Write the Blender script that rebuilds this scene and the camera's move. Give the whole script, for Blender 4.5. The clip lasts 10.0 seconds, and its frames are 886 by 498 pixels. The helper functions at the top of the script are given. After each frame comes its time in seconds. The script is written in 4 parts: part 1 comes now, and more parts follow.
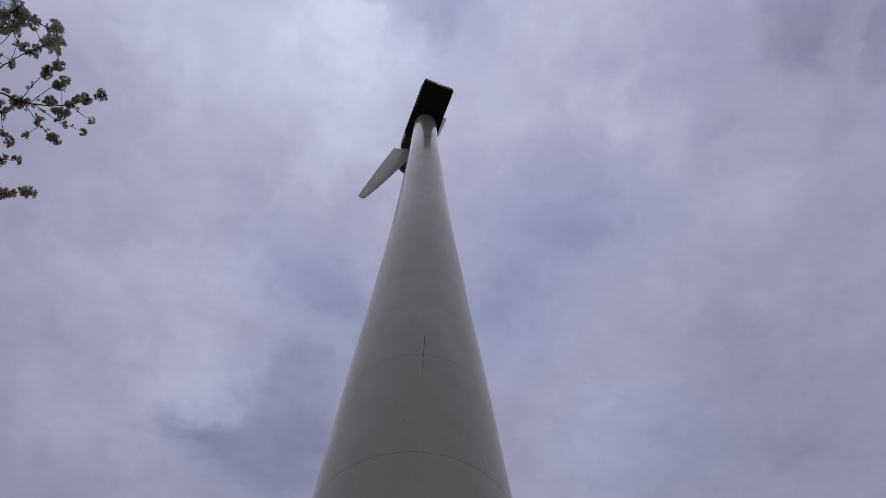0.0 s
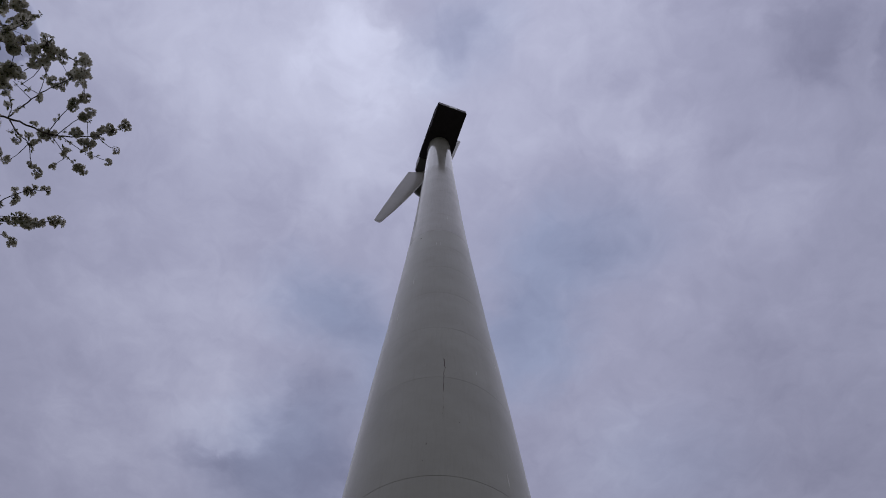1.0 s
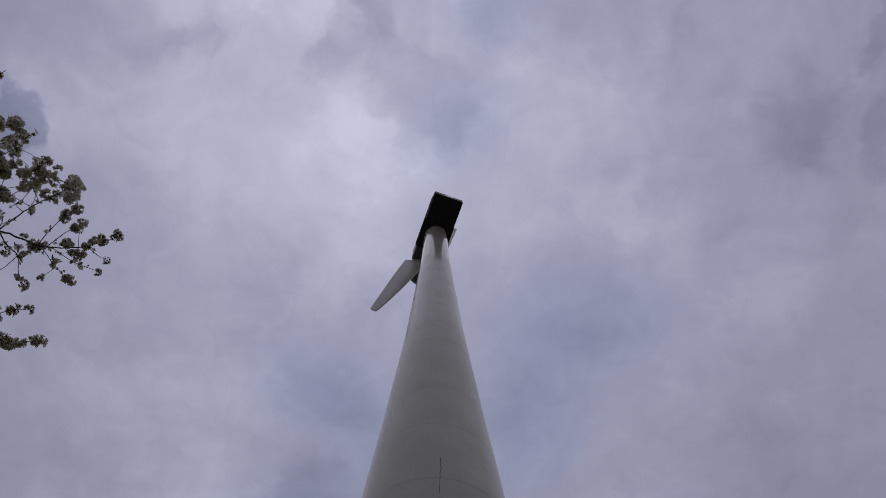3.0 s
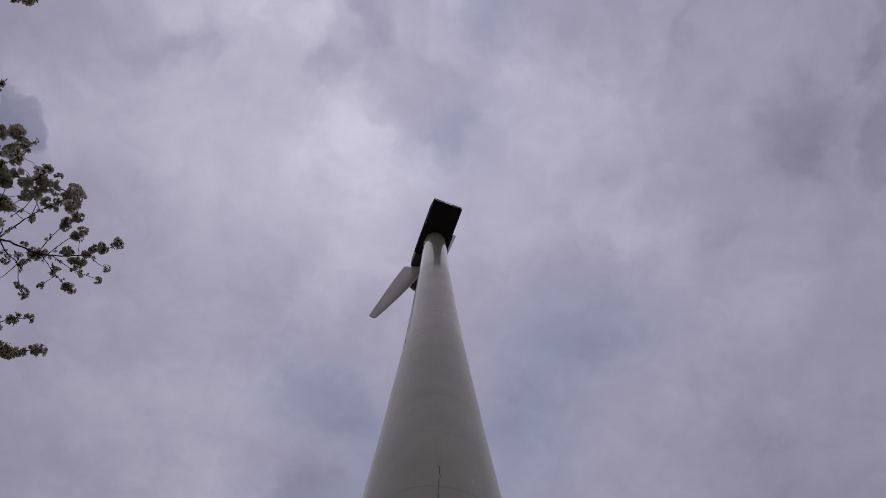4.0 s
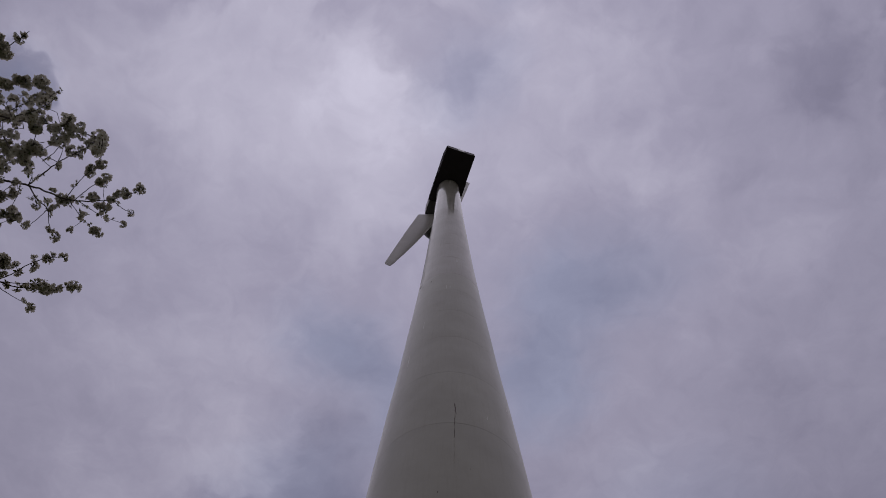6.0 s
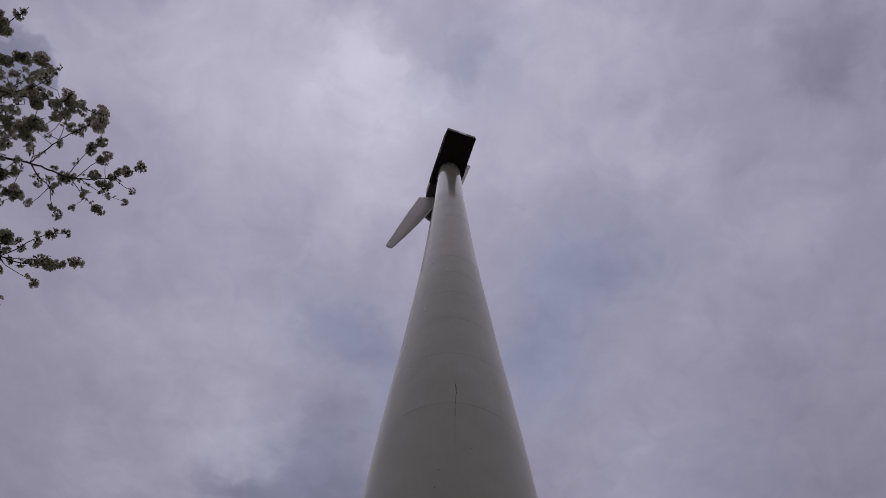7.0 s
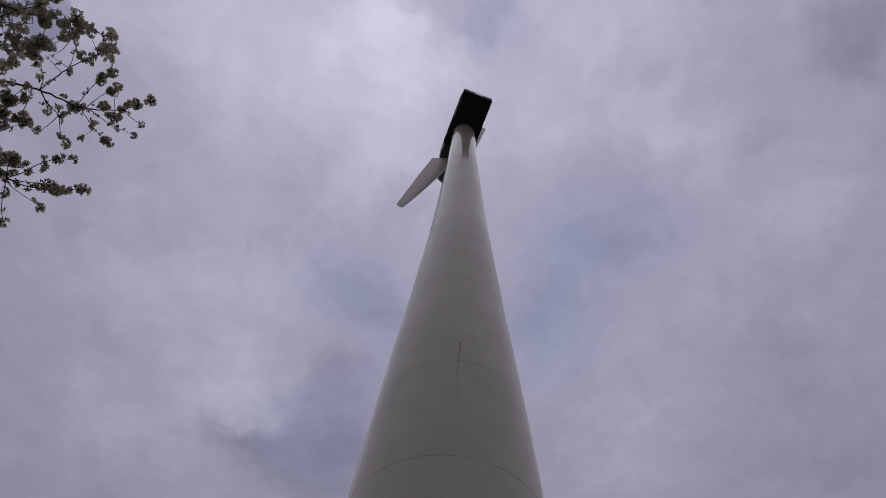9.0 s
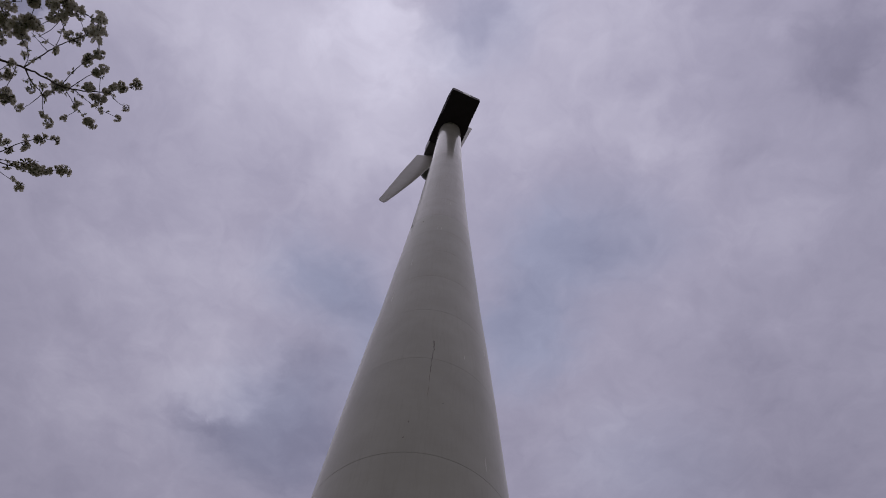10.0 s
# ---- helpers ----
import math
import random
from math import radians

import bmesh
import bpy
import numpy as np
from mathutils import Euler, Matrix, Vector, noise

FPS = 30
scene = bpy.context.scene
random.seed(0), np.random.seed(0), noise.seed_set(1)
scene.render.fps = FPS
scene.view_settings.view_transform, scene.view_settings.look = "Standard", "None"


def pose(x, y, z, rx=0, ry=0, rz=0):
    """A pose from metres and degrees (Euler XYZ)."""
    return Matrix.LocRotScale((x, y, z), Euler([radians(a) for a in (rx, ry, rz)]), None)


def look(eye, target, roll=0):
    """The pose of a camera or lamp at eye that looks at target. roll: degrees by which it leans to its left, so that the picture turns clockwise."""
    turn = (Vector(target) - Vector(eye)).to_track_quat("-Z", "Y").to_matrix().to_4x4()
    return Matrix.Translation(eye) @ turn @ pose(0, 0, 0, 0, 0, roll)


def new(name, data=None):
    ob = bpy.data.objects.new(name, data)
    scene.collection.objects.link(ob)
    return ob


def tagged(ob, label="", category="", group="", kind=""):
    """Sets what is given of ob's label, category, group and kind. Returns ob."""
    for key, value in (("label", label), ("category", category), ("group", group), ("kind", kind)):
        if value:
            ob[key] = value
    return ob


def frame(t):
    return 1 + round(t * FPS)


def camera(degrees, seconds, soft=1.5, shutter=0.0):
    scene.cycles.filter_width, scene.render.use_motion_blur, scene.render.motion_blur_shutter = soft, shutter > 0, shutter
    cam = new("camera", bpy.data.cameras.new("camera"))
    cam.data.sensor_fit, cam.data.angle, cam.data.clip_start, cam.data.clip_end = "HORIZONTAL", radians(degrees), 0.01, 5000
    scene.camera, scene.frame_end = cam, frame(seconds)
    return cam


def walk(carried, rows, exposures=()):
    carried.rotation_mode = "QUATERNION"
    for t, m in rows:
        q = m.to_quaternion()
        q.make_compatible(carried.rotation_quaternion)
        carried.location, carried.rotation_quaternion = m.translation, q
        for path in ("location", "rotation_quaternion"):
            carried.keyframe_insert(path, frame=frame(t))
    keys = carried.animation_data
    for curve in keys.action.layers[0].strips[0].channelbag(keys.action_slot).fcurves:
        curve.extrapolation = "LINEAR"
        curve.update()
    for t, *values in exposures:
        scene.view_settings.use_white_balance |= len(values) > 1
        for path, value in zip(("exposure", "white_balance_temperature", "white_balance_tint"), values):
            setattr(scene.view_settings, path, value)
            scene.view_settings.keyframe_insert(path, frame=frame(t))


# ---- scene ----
# ---- camera and walk ----
cam = camera(64.5, 10.0, soft=0.9)
PATH = [
    (0.0, pose(0.004, 0.009, 1.594, 156.491, 0.897, -2.371)),
    (0.5, pose(-0.014, 0.020, 1.576, 157.878, 1.379, -1.693)),
    (1.0, pose(-0.027, 0.016, 1.574, 158.339, 0.187, -0.707)),
    (1.5, pose(-0.011, -0.070, 1.630, 159.536, 0.580, 0.373)),
    (1.7, pose(-0.003, -0.116, 1.657, 161.520, 0.115, -0.658)),
    (2.0, pose(-0.011, -0.122, 1.710, 164.265, 0.202, -0.245)),
    (2.5, pose(0.004, -0.119, 1.708, 165.266, 0.359, -0.358)),
    (2.7, pose(-0.007, -0.120, 1.711, 165.200, 0.420, -0.516)),
    (3.8, pose(-0.023, -0.126, 1.692, 165.382, 0.463, -0.980)),
    (4.0, pose(-0.030, -0.136, 1.718, 165.737, 0.506, -0.944)),
    (4.5, pose(-0.033, -0.134, 1.738, 166.468, 0.623, -1.080)),
    (5.0, pose(-0.016, -0.143, 1.711, 167.053, 0.629, -0.870)),
    (5.5, pose(-0.009, -0.147, 1.677, 167.177, 1.142, 1.524)),
    (5.7, pose(-0.019, -0.161, 1.632, 166.689, 0.699, 0.296)),
    (5.8, pose(-0.001, -0.148, 1.574, 165.461, 0.371, 0.486)),
    (6.0, pose(0.025, -0.123, 1.501, 161.563, -0.390, 0.441)),
    (6.2, pose(0.049, -0.127, 1.436, 158.789, -0.261, 0.542)),
    (7.3, pose(0.023, -0.069, 1.466, 160.553, -0.740, 0.557)),
    (7.5, pose(0.018, -0.050, 1.466, 160.235, -1.224, 0.417)),
    (7.8, pose(0.025, 0.007, 1.426, 158.844, -1.051, 0.976)),
    (8.0, pose(0.045, 0.027, 1.412, 157.576, -1.518, 0.393)),
    (8.5, pose(0.051, 0.043, 1.448, 155.496, -2.182, -1.026)),
    (9.0, pose(0.061, 0.023, 1.445, 157.337, -2.198, -1.558)),
    (9.5, pose(0.052, 0.031, 1.457, 157.658, -1.514, -2.010)),
    (10.0, pose(0.068, -0.015, 1.416, 157.250, -1.882, -5.049)),
]
walk(cam, PATH, exposures=[(0.0, 0.10, 6300, 10), (2.0, -0.03, 6300, 10), (2.7, -0.08, 6360, 10.7), (3.8, -0.08, 6780, 15), (5.3, -0.09, 6780, 15), (6.0, -0.11, 6780, 15), (7.5, -0.10, 6780, 15), (8.5, -0.01, 6780, 15), (10.0, 0.04, 6780, 15)])


# ---- node helpers ----
class Nodes:
    """Short hand for a node tree."""

    def __init__(self, tree):
        self.tree = tree
        tree.nodes.clear()

    def add(self, kind, **values):
        node = self.tree.nodes.new(kind)
        for key, value in values.items():
            if key in node.inputs:
                node.inputs[key].default_value = value
        return node

    def link(self, a, b):
        self.tree.links.new(a, b)

    def math(self, op, a, b=None, clamp=False):
        node = self.tree.nodes.new("ShaderNodeMath")
        node.operation, node.use_clamp = op, clamp
        for socket, value in zip(node.inputs, (a, b)):
            if value is None:
                continue
            if isinstance(value, (int, float)):
                socket.default_value = value
            else:
                self.link(value, socket)
        return node.outputs[0]

    def ramp(self, fac, stops):
        node = self.tree.nodes.new("ShaderNodeValToRGB")
        el = node.color_ramp.elements
        while len(el) < len(stops):
            el.new(0.5)
        for e, (at, col) in zip(el, stops):
            e.position, e.color = at, (*col, 1)
        self.link(fac, node.inputs[0])
        return node.outputs[0]

    def noise(self, vec, scale, detail=6, rough=0.55, distortion=0.0):
        node = self.add("ShaderNodeTexNoise", Scale=scale, Detail=detail, Roughness=rough, Distortion=distortion)
        if vec is not None:
            self.link(vec, node.inputs["Vector"])
        return node

    def mix(self, fac, a, b, blend="MIX"):
        node = self.tree.nodes.new("ShaderNodeMix")
        node.data_type, node.blend_type = "RGBA", blend
        for socket, value in zip((node.inputs[0], node.inputs[6], node.inputs[7]), (fac, a, b)):
            if isinstance(value, (int, float)):
                socket.default_value = value
            elif isinstance(value, tuple):
                socket.default_value = (*value, 1)
            else:
                self.link(value, socket)
        return node.outputs[2]


# ---- world: broken overcast over a pale sky ----
SUN_UP, SUN_ROUND = 70.0, 165.0   # degrees: height, and round from +y towards -x when negative
world = bpy.data.worlds.new("overcast_sky")
scene.world = world
world.use_nodes = True
W = Nodes(world.node_tree)
where = W.add("ShaderNodeTexCoord").outputs["Generated"]
split = W.add("ShaderNodeSeparateXYZ")
W.link(where, split.inputs[0])
up = W.math("MAXIMUM", split.outputs[2], 0.06)
flat = W.add("ShaderNodeCombineXYZ")
W.link(W.math("DIVIDE", split.outputs[0], up), flat.inputs[0])
W.link(W.math("DIVIDE", split.outputs[1], up), flat.inputs[1])
layer = flat.outputs[0]           # the cloud layer seen as a flat sheet overhead


def shifted(vec, scale, amount, detail=4):
    n = W.noise(vec, scale, detail, 0.55)
    less = W.tree.nodes.new("ShaderNodeVectorMath")
    less.operation = "SUBTRACT"
    W.link(n.outputs["Color"], less.inputs[0])
    less.inputs[1].default_value = (0.5, 0.5, 0.5)
    grow = W.tree.nodes.new("ShaderNodeVectorMath")
    grow.operation = "MULTIPLY_ADD"
    W.link(less.outputs[0], grow.inputs[0])
    grow.inputs[1].default_value = (amount, amount, 0)
    W.link(vec, grow.inputs[2])
    return grow.outputs[0]


wavy = shifted(shifted(layer, 5.0, 0.10, 3), 16.0, 0.05, 5)
torn = shifted(shifted(layer, 8.0, 0.085, 3), 26.0, 0.060, 6)     # the banks' frayed outlines


def bank(total, u, v, wide, deep, turn, amount, edge=1.0):
    """One bright bank (amount above 0) or shaded fold (below 0) of the layer, in stops; a low edge is a crisp one."""
    m = W.tree.nodes.new("ShaderNodeMapping")
    m.vector_type = "TEXTURE"
    m.inputs["Location"].default_value = (u, v, 0)
    m.inputs["Rotation"].default_value = (0, 0, radians(turn))
    m.inputs["Scale"].default_value = (wide, deep, 1)
    W.link(torn, m.inputs["Vector"])
    g = W.tree.nodes.new("ShaderNodeTexGradient")
    g.gradient_type = "SPHERICAL"
    W.link(m.outputs[0], g.inputs[0])
    soft = W.tree.nodes.new("ShaderNodeMapRange")
    soft.interpolation_type = "SMOOTHSTEP"
    W.link(g.outputs["Fac"], soft.inputs["Value"])
    soft.inputs["From Max"].default_value = edge
    soft.inputs["To Max"].default_value = amount
    return soft.outputs[0] if total is None else W.math("ADD", total, soft.outputs[0])


def brow(total, u, v, wide, deep, turn, amount):
    """A bank that ends in a crisp edge on one side and thins out slowly on the other; turn: where the edge faces."""
    m = W.tree.nodes.new("ShaderNodeMapping")
    m.vector_type = "TEXTURE"
    m.inputs["Location"].default_value = (u, v, 0)
    m.inputs["Rotation"].default_value = (0, 0, radians(turn))
    m.inputs["Scale"].default_value = (wide, deep, 1)
    W.link(torn, m.inputs["Vector"])
    g = W.tree.nodes.new("ShaderNodeTexGradient")
    g.gradient_type = "SPHERICAL"
    W.link(m.outputs[0], g.inputs[0])
    across = W.add("ShaderNodeSeparateXYZ")
    W.link(m.outputs[0], across.inputs[0])
    ends = []
    for socket, low, high in ((g.outputs["Fac"], 0.0, 1.0), (across.outputs[0], 0.14, -0.10)):
        soft = W.tree.nodes.new("ShaderNodeMapRange")
        soft.interpolation_type = "SMOOTHSTEP"
        W.link(socket, soft.inputs["Value"])
        soft.inputs["From Min"].default_value, soft.inputs["From Max"].default_value = low, high
        ends.append(soft.outputs[0])
    return W.math("ADD", total, W.math("MULTIPLY", W.math("MULTIPLY", *ends), amount))


def billows(total, vec, scale, detail, rough, amount):
    n = W.noise(vec, scale, detail, rough, 0.3).outputs["Fac"]
    return W.math("ADD", total, W.math("MULTIPLY", W.math("SUBTRACT", n, 0.5), amount))


stops = W.math("ADD", billows(0.0, wavy, 4.5, 5, 0.55, 0.35), -0.106)
stops = billows(stops, wavy, 13.0, 7, 0.60, 0.52)
stops = billows(stops, wavy, 34.0, 5, 0.6, 0.13)
stops = bank(stops, -0.598, 0.086, 0.066, 0.050, 10, -0.55, 0.3)
stops = bank(stops, -0.190, -0.095, 0.080, 0.095, 0, +0.08, 0.9)
stops = bank(stops, -0.250, -0.090, 0.160, 0.140, 0, +0.15, 1.0)
stops = bank(stops, -0.150, 0.145, 0.130, 0.110, 25, +0.08, 0.9)
stops = bank(stops, -0.200, 0.150, 0.270, 0.180, 20, +0.17, 1.0)
stops = bank(stops, -0.110, 0.071, 0.076, 0.056, 25, +0.12, 0.5)
stops = bank(stops, -0.082, -0.018, 0.047, 0.109, -15, -0.14, 0.9)
stops = bank(stops, -0.164, -0.002, 0.055, 0.031, -35, -0.14, 0.8)
stops = bank(stops, 0.029, 0.085, 0.072, 0.056, -40, -0.22, 1.0)
stops = bank(stops, 0.077, -0.073, 0.054, 0.045, 30, -0.14, 1.0)
stops = bank(stops, -0.309, -0.029, 0.032, 0.032, -20, -0.22, 1.0)
stops = bank(stops, -0.338, -0.011, 0.047, 0.027, 30, -0.12, 1.0)
stops = bank(stops, 0.522, 0.064, 0.097, 0.073, -20, -0.30, 0.7)
stops = bank(stops, 0.603, -0.072, 0.035, 0.100, 0, -0.25, 0.6)
stops = bank(stops, 0.630, 0.083, 0.041, 0.091, 0, -0.25, 0.6)
stops = bank(stops, 0.348, -0.076, 0.032, 0.076, 18, -0.09, 1.0)
stops = bank(stops, 0.325, 0.023, 0.032, 0.063, 12, -0.08, 1.0)
stops = bank(stops, 0.206, 0.024, 0.063, 0.031, -25, +0.12, 1.0)
stops = bank(stops, -0.281, 0.819, 0.191, 0.143, 20, -0.24, 0.7)
stops = bank(stops, -0.405, 0.785, 0.076, 0.040, 25, -0.11, 0.7)
stops = bank(stops, -0.400, 0.650, 0.150, 0.110, 0, +0.08, 0.8)
stops = bank(stops, -0.587, 0.604, 0.058, 0.050, -30, -0.14, 1.0)
stops = bank(stops, -0.615, 0.418, 0.054, 0.039, 20, -0.12, 1.0)
stops = bank(stops, -0.472, 0.320, 0.052, 0.033, 0, -0.12, 1.0)
stops = bank(stops, -0.168, 0.506, 0.118, 0.078, 25, -0.24, 0.8)
stops = bank(stops, 0.227, 0.388, 0.110, 0.066, -10, -0.16, 0.9)
stops = bank(stops, -0.110, 0.640, 0.080, 0.100, 20, -0.06, 1.0)
stops = bank(stops, -0.344, -0.053, 0.046, 0.032, -35, +0.09, 1.0)
stops = bank(stops, -0.250, -0.083, 0.054, 0.037, -40, +0.10, 0.9)
stops = bank(stops, -0.408, -0.017, 0.074, 0.032, 10, -0.08, 1.0)
stops = bank(stops, -0.362, -0.013, 0.032, 0.032, 20, -0.08, 1.0)
stops = bank(stops, -0.344, 0.019, 0.086, 0.032, -15, +0.09, 1.0)
stops = bank(stops, -0.426, 0.065, 0.071, 0.024, 0, -0.08, 0.9)
stops = bank(stops, -0.549, 0.035, 0.047, 0.032, 0, +0.06, 1.0)
stops = bank(stops, -0.100, -0.085, 0.032, 0.044, 10, -0.14, 0.9)
stops = bank(stops, -0.074, -0.052, 0.026, 0.038, 10, -0.10, 0.9)
stops = bank(stops, 0.018, -0.096, 0.046, 0.025, 0, +0.14, 0.9)
stops = bank(stops, -0.116, -0.061, 0.032, 0.032, 0, +0.11, 1.0)
stops = bank(stops, 0.060, -0.050, 0.032, 0.032, 20, -0.11, 1.0)
stops = bank(stops, 0.099, -0.095, 0.038, 0.030, 0, -0.10, 0.9)
stops = bank(stops, 0.199, -0.064, 0.032, 0.032, 30, -0.09, 1.0)
stops = bank(stops, -0.023, -0.015, 0.032, 0.046, 10, -0.08, 1.0)
stops = bank(stops, 0.093, 0.013, 0.047, 0.031, -20, +0.12, 0.9)
stops = bank(stops, 0.358, -0.105, 0.032, 0.037, 20, -0.09, 1.0)
stops = bank(stops, 0.336, -0.051, 0.032, 0.046, 15, -0.11, 1.0)
stops = bank(stops, 0.314, -0.010, 0.032, 0.039, 20, -0.09, 1.0)
stops = bank(stops, 0.445, -0.107, 0.032, 0.032, 0, -0.09, 1.0)
stops = bank(stops, 0.586, -0.028, 0.032, 0.032, 0, -0.12, 1.0)
stops = bank(stops, 0.579, 0.002, 0.032, 0.032, 0, +0.12, 1.0)
stops = bank(stops, 0.577, 0.060, 0.032, 0.057, 0, +0.12, 1.0)
stops = bank(stops, 0.505, 0.002, 0.048, 0.032, 0, -0.11, 1.0)
stops = bank(stops, 0.438, 0.061, 0.027, 0.032, 40, +0.12, 0.9)
stops = bank(stops, 0.392, 0.036, 0.040, 0.040, 0, -0.10, 0.9)
stops = bank(stops, 0.238, 0.042, 0.040, 0.027, -20, +0.10, 0.9)
stops = bank(stops, 0.521, 0.125, 0.057, 0.025, 10, -0.14, 0.9)
stops = bank(stops, 0.546, 0.196, 0.033, 0.032, 0, +0.08, 1.0)
stops = bank(stops, 0.422, 0.225, 0.050, 0.034, -30, -0.12, 0.9)
stops = bank(stops, 0.294, 0.227, 0.083, 0.031, -12, +0.10, 0.9)
stops = bank(stops, 0.256, 0.149, 0.041, 0.041, 0, -0.12, 0.9)
stops = bank(stops, 0.262, 0.331, 0.042, 0.036, 0, -0.12, 0.9)
stops = bank(stops, -0.144, 0.071, 0.550, 0.550, 0, +0.40, 1.0)
stops = bank(stops, -0.387, 0.590, 0.380, 0.209, 90, +0.25, 1.0)
stops = bank(stops, 0.659, 0.691, 0.380, 0.209, 45, -0.12, 1.0)
stops = bank(stops, 0.279, 0.146, 0.380, 0.209, 45, +0.12, 1.0)
stops = bank(stops, 0.589, 0.064, 0.380, 0.209, 135, -0.12, 1.0)
stops = bank(stops, -0.601, 0.758, 0.180, 0.180, 0, +0.23, 1.0)
stops = bank(stops, -0.346, -0.002, 0.260, 0.143, 90, +0.08, 1.0)
stops = bank(stops, 0.308, 0.826, 0.380, 0.209, 90, +0.17, 1.0)
stops = bank(stops, -0.566, 0.539, 0.180, 0.099, 90, +0.13, 1.0)
stops = bank(stops, 0.162, -0.082, 0.180, 0.099, 0, -0.12, 1.0)
stops = bank(stops, 0.151, 0.506, 0.180, 0.099, 135, -0.12, 1.0)
stops = bank(stops, -0.454, 0.075, 0.180, 0.099, 0, +0.17, 1.0)
stops = bank(stops, -0.040, 0.149, 0.120, 0.066, 0, +0.22, 1.0)
stops = bank(stops, 0.512, 0.311, 0.120, 0.120, 0, +0.14, 1.0)
stops = bank(stops, -0.339, 0.744, 0.180, 0.099, 0, +0.22, 1.0)
stops = bank(stops, -0.267, 0.495, 0.180, 0.099, 0, +0.14, 1.0)
stops = bank(stops, -0.150, 0.316, 0.120, 0.066, 135, +0.17, 1.0)
stops = bank(stops, 0.169, 0.068, 0.180, 0.099, 0, +0.19, 1.0)
stops = bank(stops, 0.382, 0.496, 0.120, 0.066, 0, +0.13, 1.0)
stops = bank(stops, -0.340, -0.075, 0.120, 0.066, 0, +0.19, 1.0)
stops = bank(stops, -0.214, 0.857, 0.260, 0.143, 90, -0.12, 1.0)
stops = bank(stops, -0.483, 0.872, 0.260, 0.143, 90, +0.10, 1.0)
stops = bank(stops, 0.285, 0.228, 0.180, 0.099, 0, +0.14, 1.0)
stops = bank(stops, 0.160, 0.608, 0.120, 0.120, 0, +0.09, 1.0)
stops = bank(stops, -0.494, 0.497, 0.180, 0.099, 0, +0.11, 1.0)
stops = bank(stops, -0.356, 0.152, 0.120, 0.120, 0, +0.10, 1.0)
stops = bank(stops, 0.474, -0.012, 0.180, 0.099, 45, +0.08, 1.0)
stops = bank(stops, 0.165, -0.008, 0.120, 0.066, 0, +0.11, 1.0)
stops = bank(stops, 0.401, 0.312, 0.180, 0.180, 0, +0.06, 1.0)
stops = bank(stops, 0.687, 0.805, 0.180, 0.099, 0, -0.12, 1.0)
stops = bank(stops, -0.540, -0.073, 0.120, 0.120, 0, -0.11, 1.0)
stops = bank(stops, -0.557, 0.076, 0.120, 0.066, 45, +0.16, 1.0)
stops = bank(stops, 0.516, 0.590, 0.120, 0.120, 0, -0.08, 1.0)
stops = bank(stops, -0.240, -0.077, 0.120, 0.066, 90, +0.09, 1.0)
stops = bank(stops, -0.175, 0.788, 0.080, 0.150, 15, -0.18, 1.0)
stops = bank(stops, -0.444, 0.753, 0.026, 0.050, -25, -0.10, 0.8)
stops = bank(stops, -0.370, 0.790, 0.085, 0.034, 10, -0.12, 0.6)
stops = bank(stops, 0.099, 0.215, 0.160, 0.130, 0, +0.13, 1.0)
stops = bank(stops, -0.007, 0.050, 0.071, 0.088, -20, -0.10, 0.5)
stops = bank(stops, -0.089, -0.070, 0.046, 0.064, 0, -0.09, 0.5)
stops = bank(stops, -0.152, 0.002, 0.055, 0.032, -30, -0.09, 0.5)
stops = brow(stops, -0.145, -0.062, 0.120, 0.088, 28, +0.26)
stops = brow(stops, -0.063, 0.081, 0.168, 0.096, -37, +0.20)
stops = brow(stops, -0.359, 0.774, 0.150, 0.140, -90, -0.20)
stops = bank(stops, -0.345, 0.712, 0.105, 0.075, 0, +0.08, 0.8)
stops = brow(stops, -0.250, 0.680, 0.160, 0.110, 200, -0.20)
stops = bank(stops, -0.190, 0.655, 0.075, 0.060, 20, -0.10, 0.5)
stops = bank(stops, -0.097, 0.227, 0.100, 0.120, 0, +0.14, 0.9)

# thin places, where a little blue comes through
gap = bank(None, -0.168, 0.506, 0.17, 0.12, 25, 1.0)
gap = bank(gap, 0.227, 0.388, 0.22, 0.14, -10, 0.8)
gap = bank(gap, 0.16, 0.50, 0.14, 0.22, 0, 0.7)
gap = bank(gap, 0.029, 0.085, 0.13, 0.10, -40, 0.55)
gap = bank(gap, 0.077, -0.073, 0.10, 0.08, 30, 0.6)
gap = bank(gap, -0.06, 0.62, 0.14, 0.16, 20, 0.8)
gap = bank(gap, 0.14, 0.58, 0.16, 0.14, 0, 0.7)
gap = bank(gap, 0.40, 0.80, 0.25, 0.20, 0, 0.4)
gap = bank(gap, -0.27, 0.82, 0.26, 0.18, 20, 0.6)
gap = bank(gap, -0.22, 0.70, 0.17, 0.15, 0, 0.5)
gap = bank(gap, -0.598, 0.086, 0.09, 0.07, 10, 0.8)

